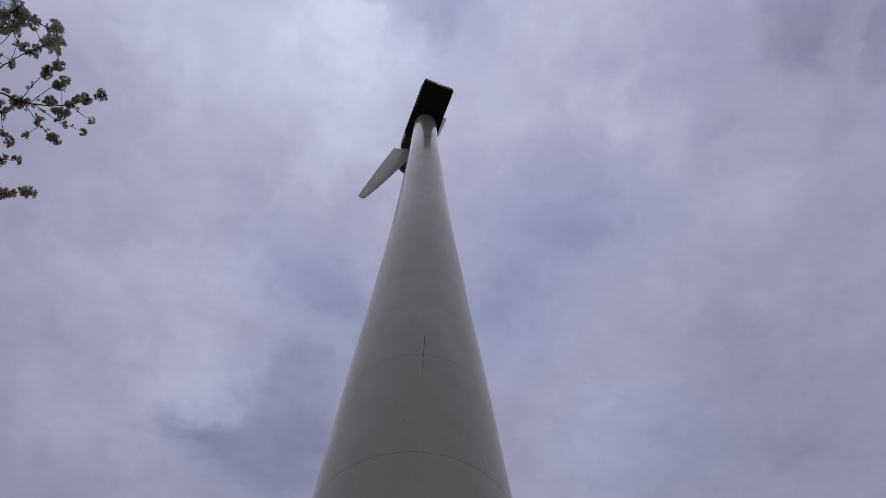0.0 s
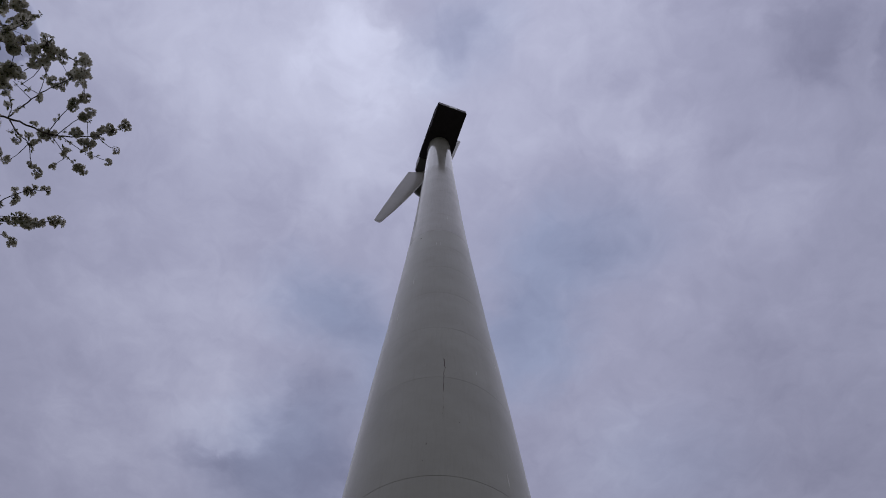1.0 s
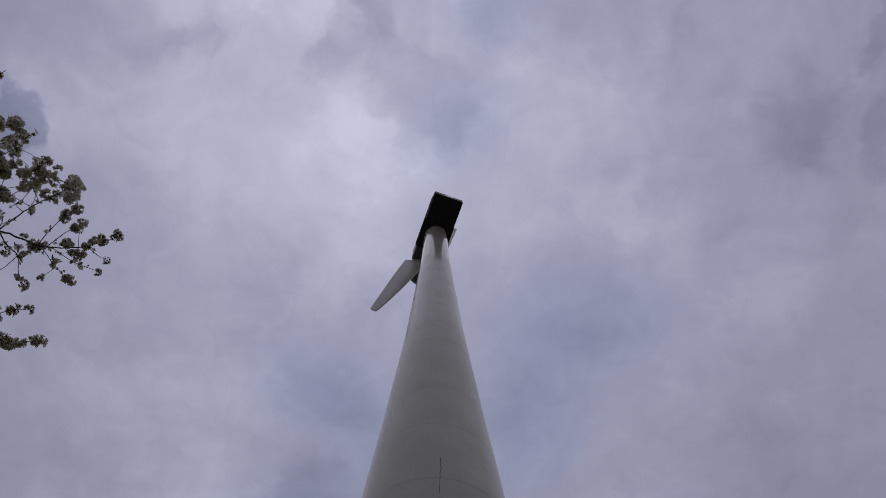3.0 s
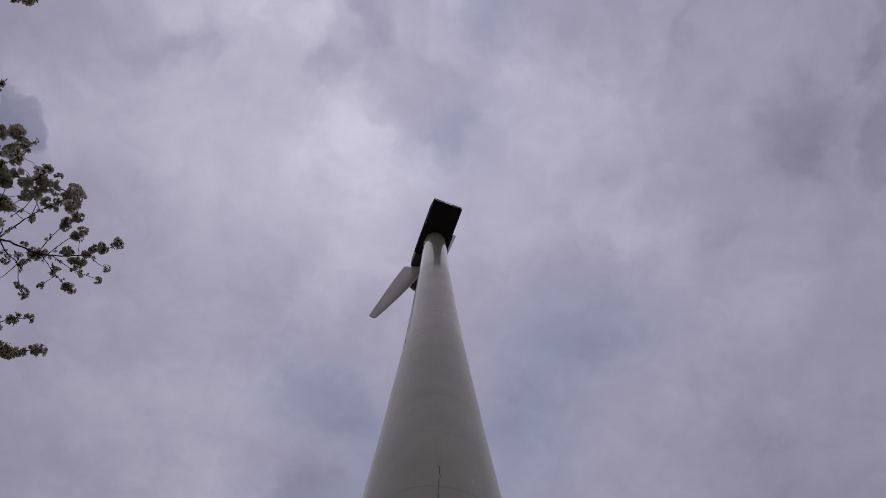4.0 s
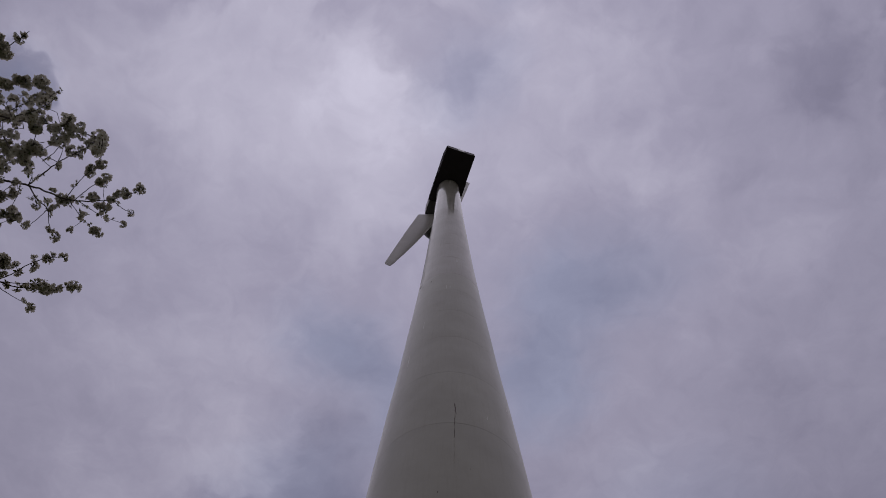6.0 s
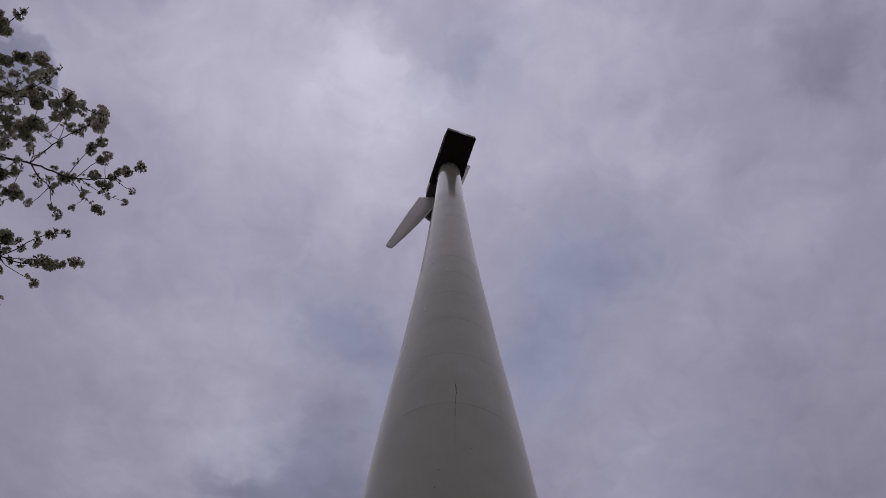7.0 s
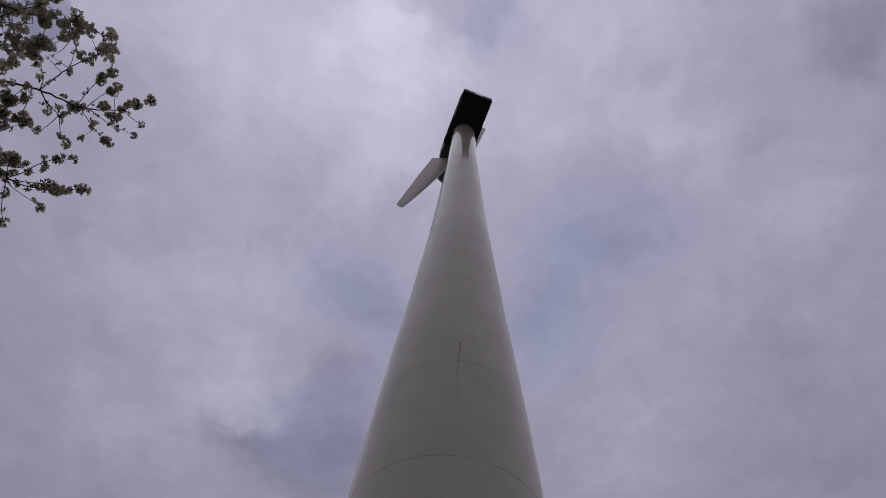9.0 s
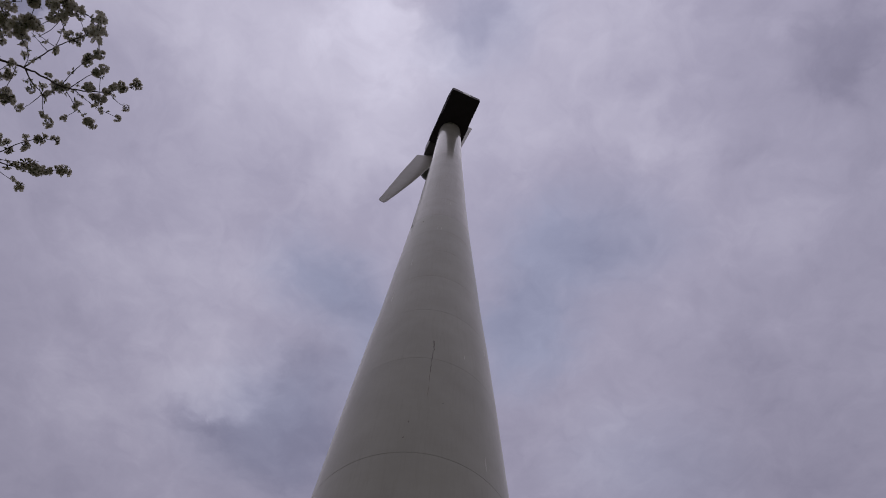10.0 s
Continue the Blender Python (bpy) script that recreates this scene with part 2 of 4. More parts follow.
sky = W.tree.nodes.new("ShaderNodeTexSky")
sky.sky_type, sky.sun_disc = "NISHITA", False
sky.sun_elevation, sky.sun_rotation = radians(SUN_UP), radians(SUN_ROUND)
clear = W.mix(1.0, sky.outputs[0], (0.10, 0.10, 0.10), "MULTIPLY")
level = W.math("MULTIPLY_ADD", stops, 0.5, clamp=True)
level.node.inputs[2].default_value = 0.5
cloud = W.ramp(level, [(0.0, (0.179, 0.181, 0.266)), (0.25, (0.256, 0.257, 0.367)), (0.5, (0.363, 0.364, 0.494)), (0.75, (0.512, 0.519, 0.660)), (1.0, (0.724, 0.744, 0.912))])
veil = W.mix(1.0, cloud, (0.90, 0.99, 1.035), "MULTIPLY")
cloud = W.mix(W.math("MULTIPLY", gap, 1.0, clamp=True), cloud, veil)
shown = W.mix(W.math("MULTIPLY", gap, 0.04, clamp=True), cloud, clear)
fade = W.math("MULTIPLY_ADD", W.math("MAXIMUM", split.outputs[2], 0.0), 0.667)   # an overcast sky is three times as bright overhead as at the horizon
fade.node.inputs[2].default_value = 0.333
dimmed = W.tree.nodes.new("ShaderNodeVectorMath")
dimmed.operation = "SCALE"
W.link(shown, dimmed.inputs[0])
W.link(fade, dimmed.inputs["Scale"])
shown = dimmed.outputs[0]
back = W.add("ShaderNodeBackground", Strength=1.0)
W.link(shown, back.inputs["Color"])
W.link(back.outputs[0], W.add("ShaderNodeOutputWorld").inputs["Surface"])

sun_data = bpy.data.lights.new("sun", "SUN")
sun_data.energy, sun_data.angle, sun_data.color = 0.5, radians(175), (1.0, 0.97, 0.93)
sun = new("sun", sun_data)
sx = -math.sin(radians(-SUN_ROUND)) * math.cos(radians(SUN_UP))
sy = math.cos(radians(-SUN_ROUND)) * math.cos(radians(SUN_UP))
sun.matrix_world = look((sx * 60, sy * 60, math.sin(radians(SUN_UP)) * 60), (0, 0, 0))


# ---- materials ----
def material(name):
    m = bpy.data.materials.new(name)
    m.use_nodes = True
    n = Nodes(m.node_tree)
    out = n.add("ShaderNodeOutputMaterial")
    b = n.add("ShaderNodeBsdfPrincipled")
    n.link(b.outputs[0], out.inputs["Surface"])
    return m, n, b


def painted(name, low, high, rough, grain=3.0, bump=0.05, streaks=0.0, vary=0.0, metal=0.0, gloss=0.5, coat=0.0):
    """Paint with faint blotches, optional rain streaks, and a little change from piece to piece."""
    m, n, b = material(name)
    at = n.add("ShaderNodeTexCoord").outputs["Object"]
    big = n.noise(at, grain, 6, 0.6).outputs["Fac"]
    col = n.ramp(big, [(0.3, low), (0.7, high)])
    if streaks:
        squash = n.add("ShaderNodeMapping")
        squash.inputs["Scale"].default_value = (9, 9, 0.35)
        n.link(at, squash.inputs[0])
        run = n.noise(squash.outputs[0], 2.2, 5, 0.65).outputs["Fac"]
        dirt = n.ramp(run, [(0.50, (1, 1, 1)), (0.72, (1 - streaks, 1 - streaks * 1.08, 1 - streaks * 1.2))])
        col = n.mix(1.0, col, dirt, "MULTIPLY")
    if vary:
        info = n.add("ShaderNodeObjectInfo").outputs["Random"]
        tone = n.ramp(info, [(0.0, (1 - vary, 1 - vary, 1 - vary)), (1.0, (1, 1, 1))])
        col = n.mix(1.0, col, tone, "MULTIPLY")
    n.link(col, b.inputs["Base Color"])
    fine = n.noise(at, grain * 18, 4, 0.6).outputs["Fac"]
    n.link(n.math("ADD", n.math("MULTIPLY", fine, 0.14), rough - 0.07), b.inputs["Roughness"])
    b.inputs["Metallic"].default_value = metal
    b.inputs["Specular IOR Level"].default_value = gloss
    b.inputs["Coat Weight"].default_value, b.inputs["Coat Roughness"].default_value = coat, 0.10
    bm = n.add("ShaderNodeBump", Strength=bump, Distance=0.01)
    n.link(n.math("ADD", fine, big), bm.inputs["Height"])
    n.link(bm.outputs[0], b.inputs["Normal"])
    return m


tower_paint = painted("tower_paint", (0.269, 0.264, 0.218), (0.319, 0.313, 0.262), 0.5, 0.9, 0.006, streaks=0.06, vary=0.05, gloss=0.14, coat=0.42)
# tower paint with its base lifted, for the sky this one band reflects
sheen_band_paint = painted("sheen_band_paint", (0.278, 0.272, 0.225), (0.328, 0.322, 0.270), 0.5, 0.9, 0.006, streaks=0.06, gloss=0.14, coat=0.42)
upper_paint = painted("upper_paint", (0.250, 0.238, 0.196), (0.312, 0.297, 0.246), 0.5, 1.1, 0.006, streaks=0.14, vary=0.05, gloss=0.14, coat=0.58)
head_paint = painted("head_paint", (0.250, 0.238, 0.196), (0.312, 0.297, 0.246), 0.5, 1.1, 0.006, streaks=0.14, gloss=0.14, coat=0.85)
seam_steel = painted("seam_steel", (0.205, 0.203, 0.170), (0.262, 0.259, 0.218), 0.6, 1.2)
nacelle_paint = painted("nacelle_paint", (0.030, 0.027, 0.031), (0.046, 0.041, 0.047), 0.8, 2.5, 0.05, gloss=0.05)
tar_black = painted("tar_black", (0.028, 0.019, 0.033), (0.046, 0.033, 0.054), 0.7, 3.0)
cowl_grey = painted("cowl_grey", (0.10, 0.095, 0.105), (0.14, 0.133, 0.146), 0.5, 3.0)
spinner_dark = painted("spinner_dark", (0.09, 0.09, 0.09), (0.13, 0.128, 0.125), 0.45, 3.0)
# near white, as the painted reflection on the tail wall
glint_grey = painted("glint_grey", (0.72, 0.72, 0.72), (0.82, 0.82, 0.82), 0.4, 6.0)
panel_grey = painted("panel_grey", (0.20, 0.19, 0.205), (0.27, 0.26, 0.275), 0.7, 4.0, gloss=0.15)
blade_skin = painted("blade_skin", (0.37, 0.355, 0.33), (0.43, 0.415, 0.385), 0.45, 1.3, 0.04, streaks=0.06)
rust_faint = painted("rust_faint", (0.14, 0.115, 0.09), (0.20, 0.17, 0.135), 0.85, 30.0, 0.2)
rust = painted("rust", (0.035, 0.022, 0.016), (0.075, 0.045, 0.03), 0.85, 30.0, 0.3)
scuff_white = painted("scuff_white", (0.39, 0.37, 0.32), (0.43, 0.41, 0.355), 0.6, 20.0, 0.1)
bark = painted("bark", (0.055, 0.042, 0.034), (0.115, 0.09, 0.075), 0.9, 14.0, 0.6)
grass = painted("grass", (0.045, 0.052, 0.022), (0.085, 0.09, 0.042), 0.95, 0.35, 0.5)


def leafy(name, low, high, through_part):
    m, n, b = material(name)
    info = n.add("ShaderNodeNewGeometry").outputs["Random Per Island"]
    col = n.ramp(info, [(0.0, low), (1.0, high)])
    n.link(col, b.inputs["Base Color"])
    b.inputs["Roughness"].default_value = 0.6
    pale = n.add("ShaderNodeBsdfTranslucent")
    n.link(col, pale.inputs["Color"])
    both = n.add("ShaderNodeMixShader", Fac=through_part)
    n.link(b.outputs[0], both.inputs[1])
    n.link(pale.outputs[0], both.inputs[2])
    n.link(both.outputs[0], n.tree.nodes["Material Output"].inputs["Surface"])
    return m


petal_white = leafy("petal_white", (0.52, 0.49, 0.41), (0.70, 0.665, 0.57), 0.36)
leaf_green = leafy("leaf_green", (0.075, 0.09, 0.022), (0.17, 0.17, 0.05), 0.3)
stamen_dark = painted("stamen_dark", (0.30, 0.24, 0.15), (0.40, 0.33, 0.20), 0.8, 40.0)


# ---- building helpers ----
def mesh_of(name, bm, mats, smooth=40):
    data = bpy.data.meshes.new(name)
    bmesh.ops.recalc_face_normals(bm, faces=bm.faces)
    bm.to_mesh(data)
    bm.free()
    for m in (mats if isinstance(mats, (list, tuple)) else [mats]):
        data.materials.append(m)
    if smooth:
        data.shade_smooth()
        data.set_sharp_from_angle(angle=radians(smooth))
    return data


def part(name, bm, mats, parent, label="", m=None, smooth=40):
    ob = new(name, mesh_of(name, bm, mats, smooth))
    ob.parent = parent
    if m is not None:
        ob.matrix_basis = m
    return tagged(ob, label)


def lathe(bm, rows, sides=64, closed=False):
    """Surface of turning about z from rows of (radius, z)."""
    rings = [[bm.verts.new((r * math.cos(2 * math.pi * i / sides), r * math.sin(2 * math.pi * i / sides), z)) for i in range(sides)] for r, z in rows]
    for a, b in zip(rings, rings[1:]):
        for i in range(sides):
            bm.faces.new((a[i], a[(i + 1) % sides], b[(i + 1) % sides], b[i]))
    if closed:
        bm.faces.new(rings[0])
        bm.faces.new(rings[-1])
    return bm


def box(bm, x0, x1, y0, y1, z0, z1, bevel=0.0):
    made = bmesh.ops.create_cube(bm, size=1, matrix=Matrix.LocRotScale(((x0 + x1) / 2, (y0 + y1) / 2, (z0 + z1) / 2), None, (x1 - x0, y1 - y0, z1 - z0)))
    if bevel:
        edges = {e for v in made["verts"] for e in v.link_edges}
        bmesh.ops.bevel(bm, geom=list(edges), offset=bevel, segments=2, affect="EDGES", profile=0.6)
    return bm


def tube(bm, points, r0, r1, sides=6, mat=0):
    """A tapered round rod through the points."""
    pts = [Vector(p) for p in points]
    last = None
    for i, p in enumerate(pts):
        d = (pts[min(i + 1, len(pts) - 1)] - pts[max(i - 1, 0)]).normalized()
        side = d.orthogonal().normalized() if last is None else (last - d * last.dot(d)).normalized()
        last = side
        other = d.cross(side)
        r = r0 + (r1 - r0) * i / (len(pts) - 1)
        ring = [bm.verts.new(p + (side * math.cos(2 * math.pi * k / sides) + other * math.sin(2 * math.pi * k / sides)) * r) for k in range(sides)]
        if i:
            for k in range(sides):
                bm.faces.new((prev[k], prev[(k + 1) % sides], ring[(k + 1) % sides], ring[k])).material_index = mat
        else:
            bm.faces.new(ring).material_index = mat
        prev = ring
    bm.faces.new(prev).material_index = mat
    return bm


def smooth_line(points, steps):
    """Catmull-Rom through the points."""
    p = [Vector(q) for q in points]
    p = [p[0] * 2 - p[1], *p, p[-1] * 2 - p[-2]]
    out = []
    for i in range(1, len(p) - 2):
        a, b, c, d = p[i - 1:i + 3]
        for k in range(steps):
            t = k / steps
            out.append(0.5 * (2 * b + (c - a) * t + (2 * a - 5 * b + 4 * c - d) * t * t + (3 * b - a - 3 * c + d) * t ** 3))
    return out + [p[-2]]


# ---- ground ----
bm = bmesh.new()
bmesh.ops.create_circle(bm, cap_ends=True, segments=96, radius=2500)
ground = new("ground", mesh_of("ground", bm, grass, 0))
tagged(ground, "flat mown grass field round the tower", "ground", kind="structure")


# ---- wind turbine ----
BASE = Vector((0.0, 8.25, 0.0))
turbine = tagged(new("wind_turbine"), "two-bladed wind turbine with tapered grey steel tower and dark nacelle", "wind turbine")
turbine.location = BASE

SEAM_Z = [0.0, 2.4, 4.8, 7.2, 9.60, 12.41, 14.51, 16.47, 18.24, 19.89, 21.38, 23.16, 24.72, 26.12, 30.08, 36.0]
SEAM_R = [2.08, 1.965, 1.85, 1.73, 1.611, 1.470, 1.354, 1.229, 1.141, 1.051, 0.977, 0.899, 0.835, 0.790, 0.657, 0.545]


def tower_radius(z):
    return float(np.interp(z, SEAM_Z, SEAM_R))


for z0, z1, r0, r1 in zip(SEAM_Z, SEAM_Z[1:], SEAM_R, SEAM_R[1:]):
    low, high = (0.0024 if z < 10 else 0.0028 if z == 21.38 else 0.0045 if z > 22 else 0.0018 for z in (z0, z1))     # half the seam at each end
    cut = 0.002
    slope = (r1 - r0) / (z1 - z0)
    rows = [(r0 - 0.03, z0 + low), (r0 - cut, z0 + low), (r0 + slope * (low + 0.002), z0 + low + 0.002)]
    for k in range(1, 6):
        z = z0 + (z1 - z0) * k / 6
        rows.append((r0 + slope * (z - z0), z))
    rows += [(r1 - slope * (high + 0.002), z1 - high - 0.002), (r1 - cut, z1 - high), (r1 - 0.03, z1 - high)]
    part("tower_section", lathe(bmesh.new(), rows, 128), head_paint if z0 >= 30 else upper_paint if z0 >= 21.38 else sheen_band_paint if z1 == 21.38 else tower_paint, turbine, smooth=12)
rows = [(r - 0.004, z) for z, r in zip(SEAM_Z, SEAM_R)]
rows[0], rows[-1] = (rows[0][0], 0.0), (rows[-1][0], 35.99)
part("tower_core", lathe(bmesh.new(), rows, 96, True), seam_steel, turbine, "dark welded seams between the plates")


def on_tower(z, degrees, out=0.0):
    """A point of the tower's skin; 0 degrees faces -y."""
    a, r = radians(degrees), tower_radius(z) + out
    return Vector((r * math.sin(a), -r * math.cos(a), z))


def skin_strip(bm, line, wide, thick=0.002):
    """A thin ragged flake along the skin through (z, degrees)."""
    rows = []
    for i, (z, deg) in enumerate(line):
        w = wide * (0.35 + 0.65 * random.random()) * (0.3 if i in (0, len(line) - 1) else 1)
        half = math.degrees(w / 2 / tower_radius(z))
        rows.append([bm.verts.new(on_tower(z, deg + s * half, o)) for s, o in ((-1, 0.0005), (-0.5, thick), (0.5, thick), (1, 0.0005))])
    for a, b in zip(rows, rows[1:]):
        for k in range(3):
            bm.faces.new((a[k], a[k + 1], b[k + 1], b[k]))
    return bm


def ragged(z0, d0, z1, d1, n, jitter):
    return [(z0 + (z1 - z0) * i / n, d0 + (d1 - d0) * i / n + random.uniform(-jitter, jitter)) for i in range(n + 1)]


random.seed(3)
bm = bmesh.new()
skin_strip(bm, ragged(13.14, 4.5, 12.72, 5.3, 8, 0.25), 0.022)
skin_strip(bm, ragged(12.74, 4.5, 11.90, 3.5, 12, 0.3), 0.013)
part("rust_streak", bm, rust, turbine, "dark rusty crack running down the paint", smooth=0)
bm = bmesh.new()
skin_strip(bm, ragged(11.86, 3.5, 11.55, 3.4, 5, 0.2), 0.008)
skin_strip(bm, ragged(11.50, 3.3, 11.10, 3.2, 7, 0.35), 0.008)
part("rust_streak", bm, rust_faint, turbine, "fainter rusty streak below the crack", smooth=0)


def fleck(z, degrees, wide, tall, mat, name, label):
    bm = bmesh.new()
    skin_strip(bm, ragged(z + tall / 2, degrees, z - tall / 2, degrees, 4, 0.1), wide)
    part(name, bm, mat, turbine, label, smooth=0)


for z, deg, wide, tall in ((10.37, -6.2, 0.015, 0.045), (9.96, -8.0, 0.018, 0.04), (11.01, 13.1, 0.012, 0.03), (20.97, -31.0, 0.05, 0.09), (21.5, -60.0, 0.07, 0.10)):
    fleck(z, deg, wide, tall, rust, "rust_spot", "small dark rust spot")
for z, deg, wide, tall in ((20.1, -3.2, 0.02, 0.30), (20.1, 2.5, 0.02, 0.22), (17.6, -31.7, 0.02, 0.5), (15.9, -46.2, 0.02, 0.6), (22.8, 17.0, 0.03, 0.3), (14.0, 58.0, 0.02, 0.3), (10.0, 41.9, 0.025, 0.35), (12.9, 29.8, 0.03, 0.15)):
    fleck(z, deg, wide, tall, scuff_white, "scuff", "pale vertical scuff in the paint")



def cable_side(z):
    return -62 - 15 * min(1.0, (z - 21.45) / 4)


line = [on_tower(z, cable_side(z), 0.002) for z in np.linspace(21.45, 35.4, 24)]
cable = part("cable", tube(bmesh.new(), line, 0.006, 0.006, 8), cowl_grey, turbine, "black cable clipped to the tower's side")
for z in (21.45, 24.0, 27.0, 30.6, 33.5):
    at = on_tower(z, cable_side(z), 0.004)
    bm = bmesh.new()
    bmesh.ops.create_cube(bm, size=1, matrix=Matrix.LocRotScale(at, None, (0.024, 0.024, 0.05)))
    bmesh.ops.bevel(bm, geom=list(bm.edges), offset=0.008, segments=1, affect="EDGES")
    part("clip", bm, spinner_dark, cable)


# ---- nacelle and rotor ----
AX = math.degrees(math.atan2(0.325, 0.9457))     # the shaft points this far round from +y towards -x
nacelle = new("nacelle")
nacelle.parent = turbine
nacelle.matrix_basis = pose(0, 0, 36.0, 0, 0, AX)   # local x to the side, y along the shaft to the rotor
tagged(nacelle, "dark box-shaped nacelle")
bm = bmesh.new()
side = [bm.verts.new((-0.76, y, z)) for y, z in ((-2.04, 0.031), (-2.04, 0.50), (-1.45, 1.55), (0.80, 1.55), (0.80, 0.031))]
out = bmesh.ops.extrude_face_region(bm, geom=[bm.faces.new(side)])
bmesh.ops.translate(bm, verts=[v for v in out["geom"] if isinstance(v, bmesh.types.BMVert)], vec=(1.465, 0, 0))
bmesh.ops.bevel(bm, geom=list(bm.edges), offset=0.04, segments=3, affect="EDGES", profile=0.6)
part("body", bm, nacelle_paint, nacelle)
part("bottom_plate", box(bmesh.new(), -0.765, 0.71, -2.04, 0.76, -0.02, 0.03, 0.012), tar_black, nacelle)
part("side_fairing", box(bmesh.new(), -0.800, -0.762, -0.62, 0.80, -0.01, 0.75, 0.02), nacelle_paint, nacelle)
part("side_fairing", box(bmesh.new(), 0.707, 0.735, -0.62, 0.80, -0.01, 0.75, 0.02), nacelle_paint, nacelle)
part("rear_panel", box(bmesh.new(), -0.73, 0.68, -2.058, -2.042, 0.0, 0.47, 0.006), panel_grey, nacelle, "grey panel across the tail")
# added plates: bright reflections of the tail wall put into their colour
part("glint_plate", box(bmesh.new(), -0.20, 0.18, -2.072, -2.059, -0.012, 0.44, 0.004), glint_grey, nacelle, "pale plate painted as the bright reflection on the tail")
part("glint_plate", box(bmesh.new(), 0.52, 0.66, -2.072, -2.059, -0.008, 0.36, 0.004), panel_grey, nacelle, "small grey plate added for a weaker bright spot on the tail")
part("yaw_ring", lathe(bmesh.new(), [(0.44, -0.06), (0.512, -0.06), (0.512, -0.021), (0.44, -0.021)], 64), spinner_dark, nacelle)
turn = pose(0, 0, 0.72, -90, 0, 0)     # local z becomes the shaft
part("cowl", box(bmesh.new(), -0.75, 0.68, 0.802, 1.56, -0.03, 1.45, 0.04), cowl_grey, nacelle, "grey front cowl behind the rotor")
nose = [(0.34, 1.39), (0.50, 1.40), (0.57, 1.9), (0.56, 2.55)] + [(0.56 * math.cos(a), 2.55 + 0.40 * math.sin(a)) for a in np.linspace(0.2, 1.5, 9)]
part("spinner", lathe(bmesh.new(), nose, 48), spinner_dark, nacelle, "dark rounded nose cone", m=turn)


def blade_mesh():
    """A blade along +z from the hub; the trailing edge lies towards +x."""
    bm = bmesh.new()
    stations = [(0.25, -0.17, 0.17, 0.95, 0), (0.60, -0.19, 0.30, 0.60, 8), (0.95, -0.22, 0.56, 0.28, 8), (1.22, -0.23, 0.77, 0.20, 7), (1.32, -0.23, 0.80, 0.19, 7),
                (2.5, -0.23, 0.72, 0.18, 8), (4.2, -0.232, 0.60, 0.17, 5), (6.0, -0.225, 0.46, 0.16, 3), (8.0, -0.18, 0.305, 0.15, 1), (9.57, -0.125, 0.185, 0.14, 0), (9.81, -0.105, 0.16, 0.12, 0), (9.89, -0.07, 0.10, 0.06, 0)]
    loops = []
    for z, x0, x1, thick, twist in stations:
        loop = []
        for k in range(24):
            a = 2 * math.pi * k / 24
            s = 0.5 - 0.5 * math.cos(a)
            if thick > 0.9:
                y = 0.5 * math.sin(a)
            else:
                y = math.copysign(thick * 2.6 * (0.2969 * math.sqrt(s) - 0.126 * s - 0.3516 * s * s + 0.2843 * s ** 3 - 0.1015 * s ** 4) * 2.0, math.sin(a)) if abs(math.sin(a)) > 1e-6 else 0.0
            x, y = (x0 + (x1 - x0) * s), y * (x1 - x0)
            c, d = math.cos(radians(twist)), math.sin(radians(twist))
            loop.append(bm.verts.new((x * c - y * d, x * d + y * c, z)))
        loops.append(loop)
    for a, b in zip(loops, loops[1:]):
        for k in range(24):
            bm.faces.new((a[k], a[(k + 1) % 24], b[(k + 1) % 24], b[k]))
    bm.faces.new(loops[0])
    bm.faces.new(loops[-1])
    return bm


SWING = math.degrees(math.atan2(0.195, 0.981))
for flip in (180, 0):
    blade = part("blade", blade_mesh(), blade_skin, nacelle, "pale grey broad-shouldered blade", m=pose(-0.04 if flip else -0.10, 1.50, 0.72) @ pose(0, 0, 0, 0, SWING + flip, 0))
bm = bmesh.new()
lathe(bm, [(0.0, -0.42), (0.25, -0.42), (0.25, 0.42), (0.0, 0.42)], 32)
part("hub", bm, spinner_dark, nacelle, m=pose(-0.04, 1.50, 0.72) @ pose(0, 0, 0, 0, SWING, 0))


# ---- blossoming tree ----
tree = tagged(new("blossoming_tree"), "pear tree in white blossom with thin dark twigs and young leaves", "tree")
TREE = Vector((-5.0, 0.5, 0.0))
tree.location = TREE
random.seed(11)


def petal(bm, at, rot, size):
    """One cupped petal of four faces."""
    shape = [(0.0, 0.12, 0.0), (-0.34, 0.55, 0.10), (-0.30, 0.92, 0.24), (0.0, 1.05, 0.30), (0.30, 0.92, 0.24), (0.34, 0.55, 0.10), (0.0, 0.60, 0.03)]
    v = [bm.verts.new(at + rot @ Vector((x * size * 1.25, y * size, z * size))) for x, y, z in shape]
    for a, b, c in ((0, 6, 1), (1, 6, 2), (2, 6, 3), (3, 6, 4), (4, 6, 5), (5, 6, 0)):
        bm.faces.new((v[a], v[b], v[c])).material_index = 0


def leaf(bm, at, rot, size):
    shape = [(0, 0, 0), (-0.22, 0.35, 0.05), (-0.20, 0.7, 0.02), (0, 1.05, -0.06), (0.20, 0.7, 0.02), (0.22, 0.35, 0.05), (0, 0.5, -0.04)]
    v = [bm.verts.new(at + rot @ Vector((x * size, y * size, z * size))) for x, y, z in shape]
    for a, b, c in ((0, 6, 1), (1, 6, 2), (2, 6, 3), (3, 6, 4), (4, 6, 5), (5, 6, 0)):
        bm.faces.new((v[a], v[b], v[c])).material_index = 1


